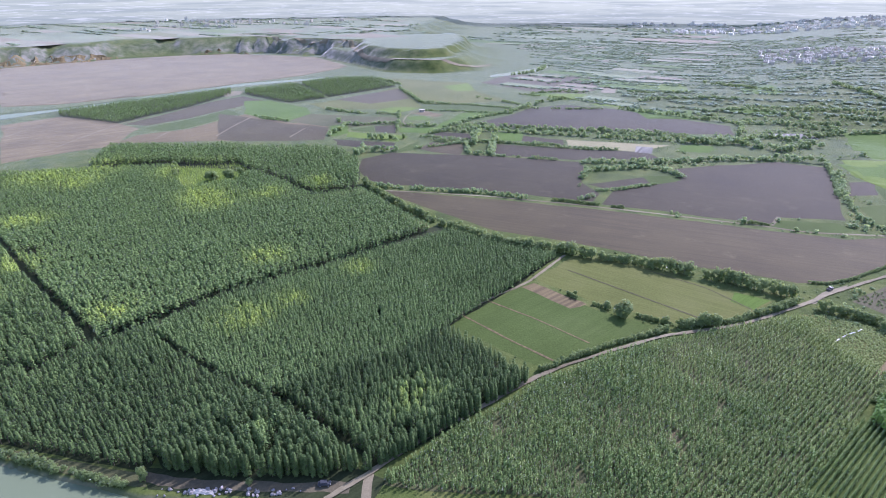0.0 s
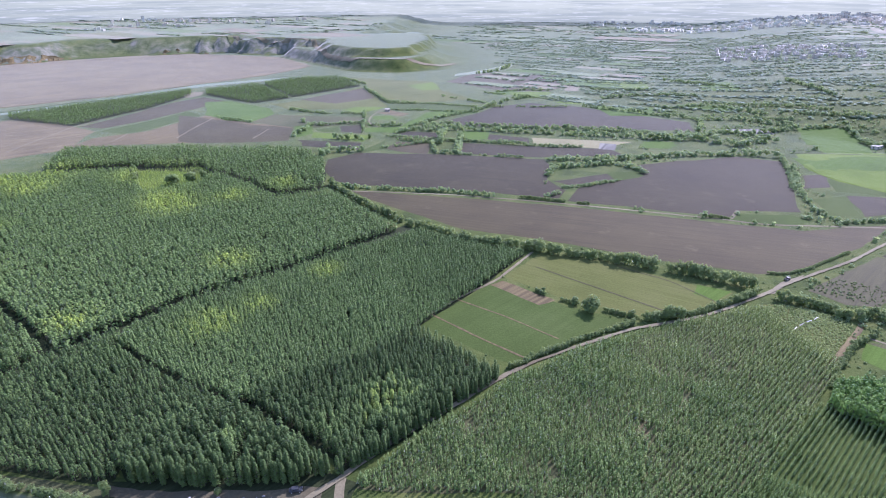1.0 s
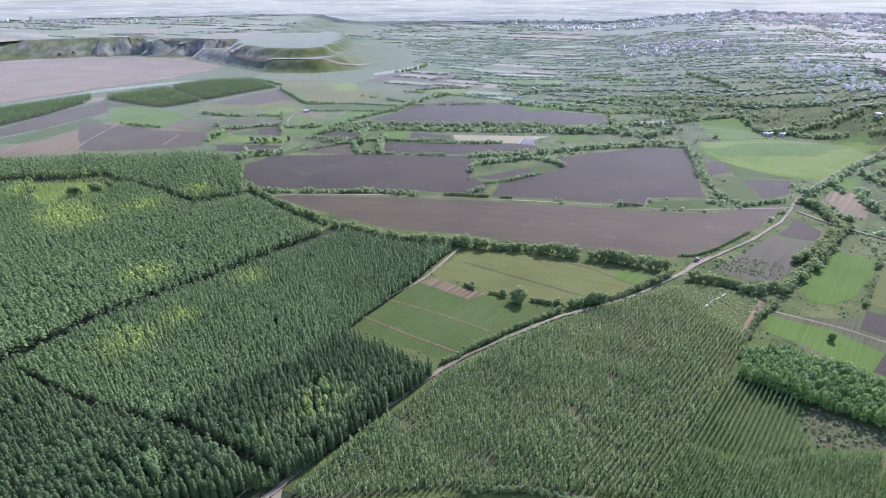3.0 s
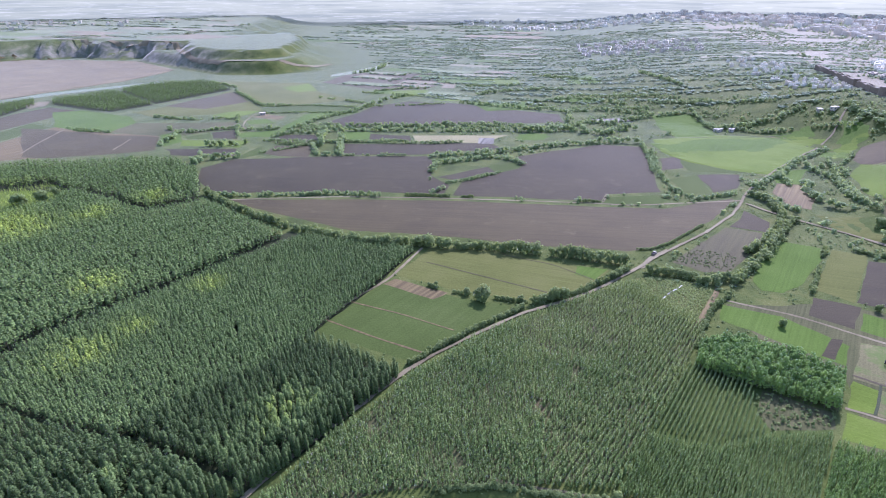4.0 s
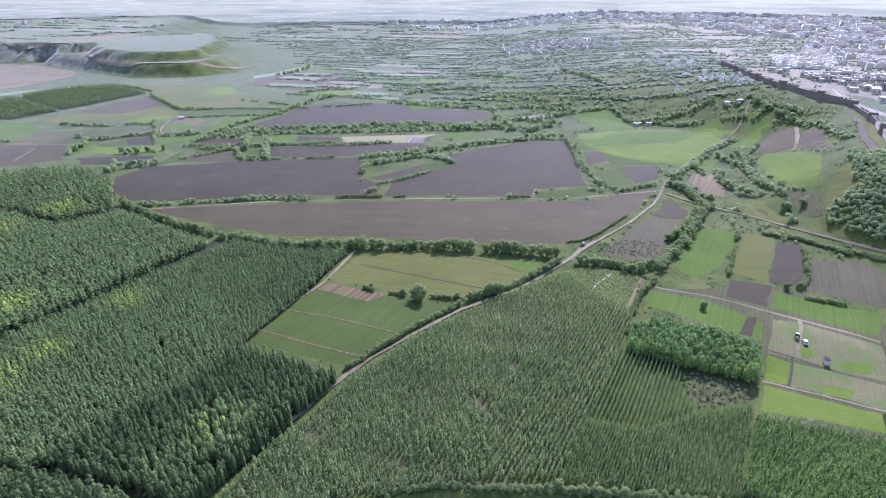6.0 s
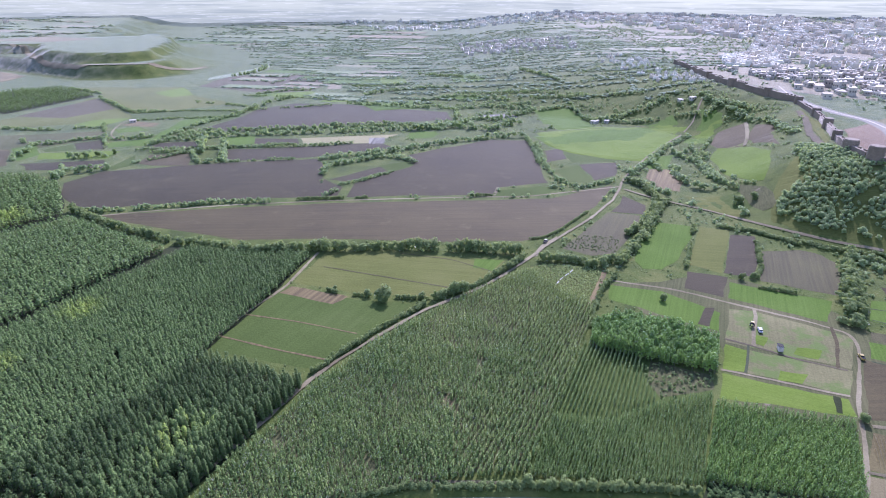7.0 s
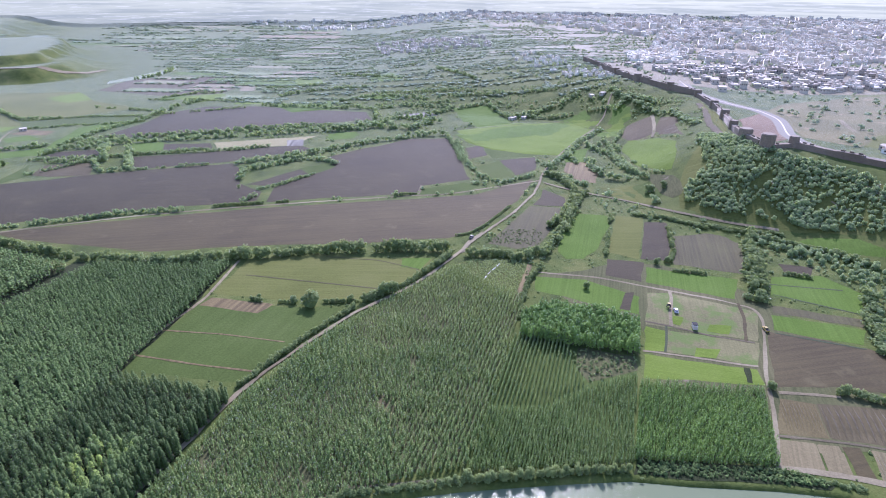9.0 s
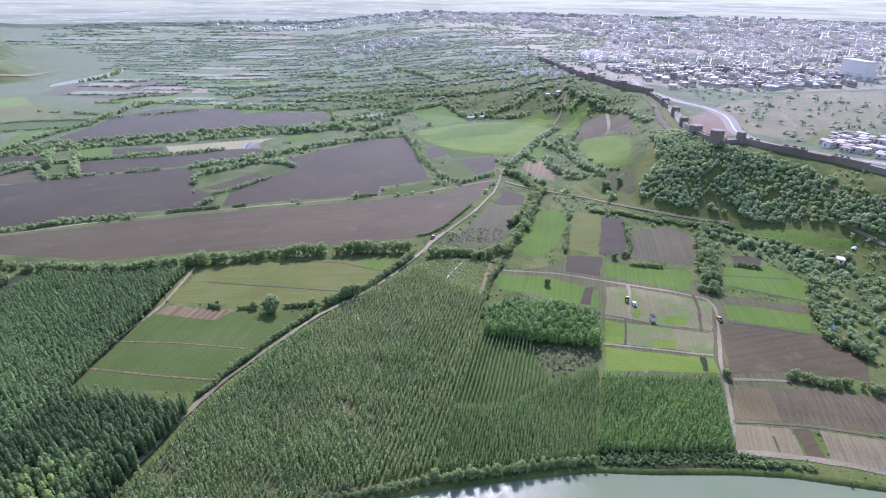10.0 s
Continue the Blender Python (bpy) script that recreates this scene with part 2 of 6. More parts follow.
SOIL = {
    "crop": earth("crop_green", (0.0518, 0.078, 0.0174), (0.0631, 0.0936, 0.0216), (0.0818, 0.1102, 0.0312), 40, 0.1, gloss=0.05),
    "lush": earth("crop_lush", (0.0601, 0.1086, 0.0159), (0.0757, 0.1308, 0.0196), (0.0931, 0.1488, 0.0282), 40, 0.15, gloss=0.05),
    "bright": earth("crop_bright", (0.0891, 0.1396, 0.0189), (0.1099, 0.1654, 0.0238), (0.1362, 0.1861, 0.0367), -48, 0.1, grain=0.25, gloss=0.05),
    "pasture": earth("pasture", (0.084, 0.1, 0.024), (0.104, 0.119, 0.03), (0.13, 0.138, 0.044), -35, 0.15, gloss=0.05),
    "plough": earth("plough_dark", (0.0299, 0.0249, 0.0097), (0.0376, 0.0317, 0.0122), (0.0474, 0.041, 0.016), -22, 0.2, gap=2.0, stain=(0.0618, 0.0546, 0.0238), stain_at=0.58),
    "plough_brown": earth("plough_brown", (0.0494, 0.0398, 0.0154), (0.0618, 0.0508, 0.0191), (0.0762, 0.0639, 0.0245), -22, 0.2, gap=2.0, stain=(0.0927, 0.0808, 0.0345), stain_at=0.6),
    "plough_grey": earth("plough_grey", (0.0531, 0.0502, 0.0199), (0.0651, 0.0618, 0.0245), (0.0795, 0.0811, 0.0267), 40, 0.25, gap=1.6),
    "soil_tan": earth("soil_tan", (0.096, 0.0742, 0.0324), (0.1344, 0.1057, 0.0467), (0.1792, 0.1455, 0.0648), 35, 0.25, gap=6.0, stain=(0.2048, 0.1716, 0.078), stain_at=0.58),
    "soil_red": earth("soil_red", (0.0927, 0.0699, 0.0288), (0.1215, 0.0939, 0.0385), (0.1597, 0.1278, 0.0526), 40, 0.4, gap=1.8),
    "straw": earth("straw", (0.17, 0.16, 0.07), (0.21, 0.2, 0.085), (0.25, 0.23, 0.11), -20, 0.2),
    "pale_rows": earth("pale_rows", (0.054, 0.0504, 0.0374), (0.108, 0.1044, 0.0842), (0.18, 0.1764, 0.1435), 60, 0.8, gap=4.0),
    "stubble": earth("stubble", (0.095, 0.0957, 0.0344), (0.1283, 0.1248, 0.0492), (0.1805, 0.1768, 0.0738), 42, 0.1, stain=(0.0808, 0.13, 0.0213), stain_at=0.47),
    "furrow_dark": earth("furrow_dark_soil", (0.06, 0.051, 0.0221), (0.076, 0.0645, 0.0281), (0.1, 0.0853, 0.0391), 34, 0.2),
    "furrow_pale": earth("furrow_pale_soil", (0.115, 0.0978, 0.045), (0.145, 0.1248, 0.0595), (0.18, 0.1581, 0.0782), 34, 0.2),
    "red_earth": earth("red_earth", (0.096, 0.0595, 0.0304), (0.128, 0.0808, 0.0416), (0.168, 0.1148, 0.064), 20, 0.2),
    "furrow": earth("furrow_soil", (0.085, 0.0699, 0.0266), (0.106, 0.0895, 0.0344), (0.132, 0.1147, 0.0454), 0, 0.0),
    "dry_grass": earth("dry_grass", (0.0562, 0.0673, 0.0263), (0.0821, 0.0898, 0.0368), (0.1242, 0.1173, 0.0577), 40, 0.2, stain=(0.2808, 0.2193, 0.1785), stain_at=0.66, gloss=0.05),
    # Next three: sorts for distant plots, their own colours lifted by haze.
    "hazed_crop": earth("hazed_green_crop", (0.104, 0.14, 0.0544), (0.132, 0.172, 0.068), (0.16, 0.196, 0.0884), 35, 0.2),
    "fallow": earth("hazed_fallow", (0.1401, 0.124, 0.0697), (0.173, 0.156, 0.0892), (0.2142, 0.192, 0.1115), 35, 0.2, gap=3.0),
    "hazed_meadow": earth("hazed_meadow_grass", (0.136, 0.144, 0.068), (0.168, 0.172, 0.0884), (0.2, 0.2, 0.1088), 35, 0.2),
    # One dark tone for turned earth and for shade under and beside trees.
    "dark_ground": earth("dark_earth_and_shade", (0.02, 0.028, 0.011), (0.03, 0.04, 0.016), (0.045, 0.054, 0.024), 42, 0.2, gloss=0.05),
    "dry_open": earth("dry_open_ground", (0.0782, 0.0799, 0.0201), (0.1058, 0.0999, 0.0279), (0.1472, 0.1279, 0.0446), 20, 0.1, stain=(0.2392, 0.1838, 0.1004), stain_at=0.6),
    "row_earth": earth("row_earth", (0.028, 0.04, 0.016), (0.04, 0.054, 0.022), (0.054, 0.068, 0.03), 40, 0.2),
}
ROAD = earth("dirt_road", (0.1133, 0.0959, 0.0527), (0.1813, 0.1599, 0.0918), (0.2629, 0.2374, 0.143), 0, 0, 0.9)
PATHM = earth("dirt_path", (0.0634, 0.0552, 0.0302), (0.0951, 0.0833, 0.0467), (0.136, 0.1211, 0.0692), 0, 0, 0.9)
STONE = earth("wall_stone", (0.14, 0.112, 0.08), (0.2, 0.165, 0.12), (0.27, 0.23, 0.17), 0, 0, 0.9)
PLASTER = plain("pale_plaster", (0.54, 0.5, 0.41), 0.9)
WHITE = plain("white_paint", (0.75, 0.75, 0.666), 0.6, 0, 0.1)
ROOFM = plain("pale_roof", (0.33, 0.3, 0.243), 0.7)
RUBBLE = plain("rubble_stone", (0.26, 0.25, 0.23), 0.9, 0, 0.4, 1.2)
DARK = plain("dark_glass", (0.03, 0.035, 0.04), 0.15)
RUBBER = plain("rubber", (0.025, 0.025, 0.025), 0.8)
ASPHALT = plain("dusty_asphalt", (0.2016, 0.1968, 0.1588), 0.85)


def ground_material():
    m, t, b, link = nodes_of("land")
    where = place_of(t)
    broad, mid, fine = speck(t, 0.006, 6, 0.6, where), speck(t, 0.05, 5, 0.65, where), speck(t, 0.7, 4, 0.7, where)
    c = ramp(t, mid, (0.34, (0.046, 0.07, 0.013)), (0.5, (0.086, 0.118, 0.021)), (0.64, (0.138, 0.153, 0.038)))
    c = blend(t, 0.35, c, ramp(t, fine, (0.3, (0.018, 0.028, 0.01)), (0.7, (0.1, 0.125, 0.05))))
    c = blend(t, ramp(t, broad, (0.52, (0, 0, 0)), (0.64, (0.5, 0.5, 0.5))), c, (0.12, 0.142, 0.045))
    g = t.nodes.new("ShaderNodeNewGeometry")
    s = t.nodes.new("ShaderNodeSeparateXYZ")
    link(g.outputs["Normal"], s.inputs["Vector"])
    steep = ramp(t, s.outputs["Z"], (0.9, (1, 1, 1)), (0.985, (0, 0, 0)))
    p = t.nodes.new("ShaderNodeSeparateXYZ")
    west = t.nodes.new("ShaderNodeMapRange")
    link(where, p.inputs["Vector"])
    west.inputs["From Min"].default_value, west.inputs["From Max"].default_value = -40.0, -260.0
    link(p.outputs["X"], west.inputs["Value"])
    c = blend(t, blend(t, 1.0, steep, west.outputs[0], "MULTIPLY"), c, ramp(t, mid, (0.38, (0.1, 0.12, 0.07)), (0.5, (0.155, 0.165, 0.115)), (0.62, (0.225, 0.22, 0.17))))
    link(c, b.inputs["Base Color"])
    b.inputs["Roughness"].default_value = 0.85
    b.inputs["Specular IOR Level"].default_value = 0.06
    relief(t, b, fine, 0.7, 0.4)
    haze_sheen(b, 0.75, 0.2, (0.97, 0.98, 0.97))
    return m


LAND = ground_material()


def water_material():
    m, t, b, link = nodes_of("river_water")
    where = place_of(t)
    link(ramp(t, speck(t, 0.03, 3, 0.5, where), (0.3, (0.135, 0.17, 0.09)), (0.7, (0.155, 0.188, 0.105))), b.inputs["Base Color"])
    b.inputs["Roughness"].default_value = 0.1
    b.inputs["IOR"].default_value = 1.33
    b.inputs["Specular IOR Level"].default_value = 0.12
    relief(t, b, speck(t, 2.4, 4, 0.7, where), 0.5, 0.1)
    return m


WATER = water_material()

# ---- ground, water, distance ----
az = np.radians(np.concatenate([np.arange(-50, 92, 0.45), np.arange(92, 310, 4.0)]))
rad = np.unique(np.concatenate([[0.0], np.arange(60, 112, 4.0), np.arange(112, 216, 1.6), np.arange(216, 230, 4.0), np.geomspace(230, 5200, 110), np.arange(1170, 1680, 9.0)]))
ga, gr = np.meshgrid(az, rad)
xy = np.stack([gr.ravel() * np.sin(ga.ravel()), gr.ravel() * np.cos(ga.ravel())], 1)
gz = height(xy)
na, nr = len(az), len(rad)
i, j = np.meshgrid(np.arange(na), np.arange(nr - 1))
a, b_ = (j * na + i).ravel(), (j * na + (i + 1) % na).ravel()
quads = np.concatenate([np.stack([a, a + na, b_ + na], 1), np.stack([a, b_ + na, b_], 1)])
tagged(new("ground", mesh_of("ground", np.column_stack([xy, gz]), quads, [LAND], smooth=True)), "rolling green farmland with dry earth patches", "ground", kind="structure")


def ragged(outline):
    """The outline with short uneven edges."""
    p = np.array(outline, float)
    c = p.mean(0)
    step = 4.0 if np.hypot(*c) < 400 else 14.0
    out = []
    for a_, b2 in zip(p, np.roll(p, -1, 0)):
        e = b2 - a_
        n = max(1, int(np.hypot(*e) / step))
        w = np.array([-e[1], e[0]]) / np.hypot(*e)
        for k in range(n):
            q = a_ + e * k / n
            out.append(q + w * (patches([q], step * 1.6, 91)[0] + patches([q], step * 4, 92)[0] - 1.0) * step * 0.3)
    return [tuple(q) for q in out]


def slab(outline, lift=0.12, mat=None, name="field", cell=14.0):
    bm = bmesh.new()
    outline = ragged(outline)
    bm.faces.new([bm.verts.new((x, y, 0)) for x, y in outline])
    bmesh.ops.triangulate(bm, faces=bm.faces[:])
    zs = height(np.array([v.co[:2] for v in bm.verts]))
    if zs.max() - zs.min() > 0.6:
        for _ in range(5):
            long = [e for e in bm.edges if e.calc_length() > cell]
            if not long:
                break
            bmesh.ops.subdivide_edges(bm, edges=long, cuts=1)
            bmesh.ops.triangulate(bm, faces=bm.faces[:])
        lift += 0.45
    zs = height(np.array([v.co[:2] for v in bm.verts]))
    for v, z in zip(bm.verts, zs):
        v.co.z = z + (0.1 if lift > 0.4 and v.is_boundary else lift)
    bmesh.ops.recalc_face_normals(bm, faces=bm.faces)
    if sum(f.normal.z for f in bm.faces) < 0:
        bmesh.ops.reverse_faces(bm, faces=bm.faces[:])
    return from_bm(name, bm, mat)


def water(outline, z, label):
    bm = bmesh.new()
    bm.faces.new([bm.verts.new((x, y, z)) for x, y in outline])
    bmesh.ops.recalc_face_normals(bm, faces=bm.faces)
    if sum(f.normal.z for f in bm.faces) < 0:
        bmesh.ops.reverse_faces(bm, faces=bm.faces[:])
    bmesh.ops.triangulate(bm, faces=bm.faces[:])
    return tagged(new("water", from_bm("water", bm, WATER)), label, "river", kind="structure")


water(RIVER, -1.0, "grey-green river water with small glinting ripples")
water([(-760, 620), (-599, 748), (-553, 810), (-400, 985), (-366, 1024), (-214, 1120), (-218, 1142), (-377, 1052), (-561, 822), (-621, 779), (-780, 650)], 0.15, "pale distant bend of the river")
water([(70, 1112), (124, 1141), (159, 1163), (200, 1238), (222, 1310), (208, 1305), (180, 1250), (129, 1190), (77, 1142)], 0.15, "glinting far reach of the river")


def backdrop():
    m, t, b, link = nodes_of("hazy_distance")
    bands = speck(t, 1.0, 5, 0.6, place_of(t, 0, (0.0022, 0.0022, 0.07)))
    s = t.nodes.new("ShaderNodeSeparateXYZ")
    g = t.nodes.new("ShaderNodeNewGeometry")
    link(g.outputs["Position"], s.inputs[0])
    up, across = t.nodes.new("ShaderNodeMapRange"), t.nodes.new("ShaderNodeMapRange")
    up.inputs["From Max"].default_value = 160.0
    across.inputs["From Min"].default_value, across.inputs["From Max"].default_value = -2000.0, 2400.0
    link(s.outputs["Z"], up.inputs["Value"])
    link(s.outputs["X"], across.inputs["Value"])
    # Haze and the brighter sunward side are painted into this glowing ring.
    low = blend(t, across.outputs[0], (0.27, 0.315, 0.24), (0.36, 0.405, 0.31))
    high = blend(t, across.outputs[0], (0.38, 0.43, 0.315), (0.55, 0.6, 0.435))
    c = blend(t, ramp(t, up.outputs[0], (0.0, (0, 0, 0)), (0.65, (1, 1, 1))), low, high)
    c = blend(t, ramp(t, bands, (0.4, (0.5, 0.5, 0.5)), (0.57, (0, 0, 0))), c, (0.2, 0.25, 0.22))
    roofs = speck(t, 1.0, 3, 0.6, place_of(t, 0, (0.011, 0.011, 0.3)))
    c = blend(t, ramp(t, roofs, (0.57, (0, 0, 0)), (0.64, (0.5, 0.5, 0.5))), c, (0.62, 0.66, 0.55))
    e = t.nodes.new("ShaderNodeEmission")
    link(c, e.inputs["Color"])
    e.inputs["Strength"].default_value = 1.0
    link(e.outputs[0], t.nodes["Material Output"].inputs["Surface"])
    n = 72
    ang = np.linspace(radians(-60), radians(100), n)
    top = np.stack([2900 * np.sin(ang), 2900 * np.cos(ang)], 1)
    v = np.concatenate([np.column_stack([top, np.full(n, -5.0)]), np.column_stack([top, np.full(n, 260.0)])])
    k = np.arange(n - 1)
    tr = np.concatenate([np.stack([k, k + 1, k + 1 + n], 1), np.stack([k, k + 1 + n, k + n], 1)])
    tagged(new("backdrop", mesh_of("backdrop", v, tr, [m], smooth=True)), "glowing backdrop painted as a pale hazy plain under bright sky", "distance", kind="structure")


backdrop()


# ---- fields ----
FIELD_LABEL = {
    "dark_ground": "bank ground coloured dark for tree shade",
    "furrow": "brown plot harrowed into fine straight ridges", "furrow_dark": "dark brown plot with wide raised ridges", "furrow_pale": "pale beige plot of dry straight ridges",
    "red_earth": "dug-up square of bare red earth",
    "fallow": "pale bare fallow plot",
    "crop": "flat field of short green crop", "lush": "field of dense fresh green crop", "bright": "vivid light green meadow plot",
    "pasture": "mown olive-green pasture with faint tracks", "plough": "dark freshly ploughed field", "plough_brown": "smooth brown ploughed field",
    "plough_grey": "grey-brown harrowed field with thin weeds", "soil_tan": "bare tan field with pale tracks", "soil_red": "patch of bare reddish soil in rows",
    "dry_open": "dry open ground with worn bare patches", "dry_grass": "rough dry grass with bare earth patches", "row_earth": "dark bare earth between sapling rows",
    "straw": "narrow yellowish straw field", "pale_rows": "plot covered with pale plastic rows", "stubble": "dry stubble plot with green patches"}
laid = 0
plots = []


def field(sort, outline):
    global laid
    laid += 1
    plots.append(outline)
    tagged(new("field", slab(outline, 0.02 + 0.0007 * laid, SOIL[sort])), FIELD_LABEL[sort], "field", kind="structure")


def furrowed(outline, heading, gap=1.15, sort="furrow"):
    """A plot of raised planting ridges."""
    plots.append(outline)
    pts = np.array(outline)
    c = pts.mean(0)
    u = np.array([math.cos(radians(heading)), math.sin(radians(heading))])
    w = np.array([-u[1], u[0]])
    bm = bmesh.new()
    bm.faces.new([bm.verts.new((x, y, 0.03)) for x, y in outline])
    side_of = (pts - c) @ w
    for k in np.arange(side_of.min() + gap / 2, side_of.max(), gap):
        cut = []
        for p, q in zip(pts, np.roll(pts, -1, 0)):
            a_, b2 = (p - c) @ w - k, (q - c) @ w - k
            if a_ * b2 < 0:
                cut.append(((p + (q - p) * a_ / (a_ - b2)) - c) @ u)
        if len(cut) < 2:
            continue
        s0, s1 = min(cut) + 0.4, max(cut) - 0.4
        n = max(2, int((s1 - s0) / 5))
        rows = []
        for e, s in enumerate(np.linspace(s0, s1, n)):
            q = c + u * s + w * (k + rng.normal(0, 0.06))
            rows.append([bm.verts.new((*(q + w * d), z)) for d, z in ((-0.42 * gap, 0.055), (0, 0.06 if e in (0, n - 1) else 0.1 + 0.28 * gap + rng.normal(0, 0.04)), (0.42 * gap, 0.055))])
        for r0, r1 in zip(rows, rows[1:]):
            for e in (0, 1):
                bm.faces.new((r0[e], r0[e + 1], r1[e + 1], r1[e]))
    bmesh.ops.recalc_face_normals(bm, faces=bm.faces)
    bmesh.ops.triangulate(bm, faces=bm.faces[:])
    tagged(new("field", from_bm("field", bm, SOIL[sort])), FIELD_LABEL[sort], "field", kind="structure")


field("dry_grass", [(206, 212), (232, 203), (255, 200), (278, 182), (288, 160), (288, 130), (276, 84), (248, 50), (224, 36), (192, 57), (206, 82), (180, 108), (198, 126), (214, 146), (198, 180)])
field("bright", [(372, 538), (454, 533), (525, 500), (534, 466), (463, 434), (399, 395), (372, 418), (354, 448), (350, 489)])
field("crop", [(-7.4, 243.0), (35.6, 281.5), (68.5, 257.4), (95.1, 239.0), (63.9, 219.4), (36.7, 205.4), (28.5, 209.7)])
field("soil_red", [(34.6, 280.8), (42.6, 285.5), (67.3, 261.5), (58.0, 256.8)])
field("pasture", [(44.8, 289.7), (70.2, 320.2), (108.8, 307.9), (150.7, 272.3), (166.8, 262.9), (149.6, 250.7), (116.5, 239.9), (106.0, 242.1), (71.3, 263.3)])
field("lush", [(151.6, 274.2), (166.6, 264.1), (152.7, 254.1), (144.4, 263.6)])
field("plough", [(-92, 550), (-64, 575), (48, 552), (120, 535), (118, 504), (107, 471), (117, 441), (107, 422), (9, 454), (-72, 472), (-90, 515)])
field("plough", [(130, 445), (193, 471), (203, 509), (308, 530), (341, 512), (316, 452), (278, 377), (233, 387), (221, 374), (114, 415)])
field("crop", [(231, 378), (270, 375), (276, 360), (257, 355), (220, 367)])
field("plough_brown", [(-58, 451), (25, 430), (117, 401), (214, 361), (258, 345), (325, 351), (281, 318), (213, 284), (191.8, 284.5), (142.4, 306.5), (76, 343), (26, 364), (-14, 401), (-41, 428)])
field("plough", [(26, 712), (72, 755), (108, 803), (161, 829), (220, 796), (275, 738), (331, 686), (317, 640), (224, 658), (64, 689)])
field("soil_tan", [(-663, 840), (-1009, 1324), (-855, 1459), (-597, 1592), (-333, 1482), (-220, 1294), (-287, 1156), (-385, 1051), (-465, 957), (-589, 855)])
field("plough", [(45, 604), (134, 581), (193, 569), (202, 541), (138, 549), (118, 540), (43, 563)])
field("plough", [(79, 643), (122, 622), (117, 600), (75, 614)])
field("straw", [(124, 624), (229, 595), (183, 572), (120, 594)])
field("pale_rows", [(192, 593), (208, 588), (199, 564), (184, 569)])
field("lush", [(240, 597), (273, 591), (258, 566), (229, 570)])
field("lush", [(53, 648), (75, 641), (72, 620), (50, 622)])
field("crop", [(124, 525), (140, 526), (132, 504), (116, 490)])
field("plough", [(113, 464), (164, 483), (171, 471), (126, 455)])
field("crop", [(166, 486), (194, 489), (195, 477), (169, 463)])
field("plough_brown", [(49, 1046), (119, 1154), (262, 1104), (243, 966), (210, 928), (130, 944)])
field("lush", [(437, 639), (478, 618), (454, 548), (405, 571)])
field("lush", [(359, 523), (435, 528), (546, 504), (532, 480), (444, 460), (349, 478)])
field("crop", [(349, 464), (435, 453), (448, 444), (373, 407), (336, 423)])
field("plough", [(335, 467), (358, 468), (338, 433), (312, 433)])
field("crop", [(305, 408), (337, 412), (317, 368), (292, 370)])
field("plough", [(336, 411), (371, 404), (345, 370), (318, 368)])
field("lush", [(567, 487), (569, 463), (544, 431), (509, 447), (544, 461)])
field("crop", [(485, 434), (537, 430), (516, 420), (461, 409)])
field("crop", [(356, 300), (388, 279), (371, 255), (357, 255), (346, 277)])
field("plough_grey", [(208.5, 262.9), (278, 302), (298, 284), (260, 259), (234.5, 243.5), (219.1, 247.0)])
field("plough", [(280, 303), (314, 326), (315, 300), (299, 286)])
field("pasture", [(264.2, 212.2), (318, 253), (331, 239), (272.6, 195.6)])
field("plough", [(273.8, 194.8), (325, 234), (337, 225), (319, 207), (285.0, 184.5)])
field("plough_grey", [(320, 206), (348, 196), (350, 179), (314.7, 149.9), (308.3, 147.9), (283.7, 179.4)])
field("plough", [(255.9, 205.7), (270.9, 190.7), (249.4, 174.5), (238.6, 191.3)])
field("lush", [(267.1, 185.6), (298.4, 146.8), (275.4, 134.6), (251.3, 173.1)])
field("lush", [(203.3, 211.7), (224.2, 193.8), (234.5, 163.7), (219.8, 151.9), (206.3, 172.8), (200.7, 186.1), (192.2, 199.5)])
field("plough", [(231.6, 170.7), (236.2, 168.9), (219.0, 156.8), (215.9, 160.6)])
field("stubble", [(242.0, 164.6), (251.5, 157.7), (273.5, 119.7), (247.3, 105.5), (215.1, 143.5)])
field("bright", [(213.1, 142.3), (218.0, 134.8), (203.5, 124.0), (196.4, 129.2)])
field("stubble", [(219.2, 134.0), (246.3, 104.4), (228.8, 94.5), (203.8, 122.6)])
field("bright", [(194.0, 127.6), (225.9, 92.9), (218.2, 85.1), (179.2, 116.0)])
field("lush", [(317.6, 138.3), (343, 124), (340, 100), (315.2, 89.9), (296.3, 126.6)])
field("plough_grey", [(286.1, 120.4), (311.3, 86.8), (303.2, 83.5), (278.9, 115.8)])
field("lush", [(276.4, 115.4), (300.8, 82.5), (285.4, 76.2), (263.1, 106.9)])
field("plough_brown", [(259.7, 107.4), (284.9, 74.7), (291.2, 55.2), (264.1, 43.8), (243.8, 67.1), (220.0, 82.3)])
field("crop", [(386, 152), (396, 136), (400, 87), (395, 82), (384, 129)])
field("pasture", [(569, 267), (620, 232), (603, 157), (517, 175), (511, 208)])
field("pasture", [(776, 311), (853, 236), (707, 190), (651, 245)])
field("pasture", [(578, 375), (537, 324), (475, 273), (456, 268), (513, 317)])
field("dry_grass", [(-4, 162), (18, 179), (39.7, 193.6), (70.7, 210.4), (106.4, 225.8), (149.7, 239), (184, 250), (203, 226.5), (198, 211), (179.2, 198.8), (165.1, 182.3), (148.6, 170.1), (112.8, 140.1), (86.5, 119.3), (55.8, 127.8), (20, 134), (-10, 136), (-30, 139)])
field("soil_tan", [(76.6, 155.6), (79.6, 155.0), (80.4, 160.5), (79.2, 165), (76.8, 164.2), (75.9, 159.5)])
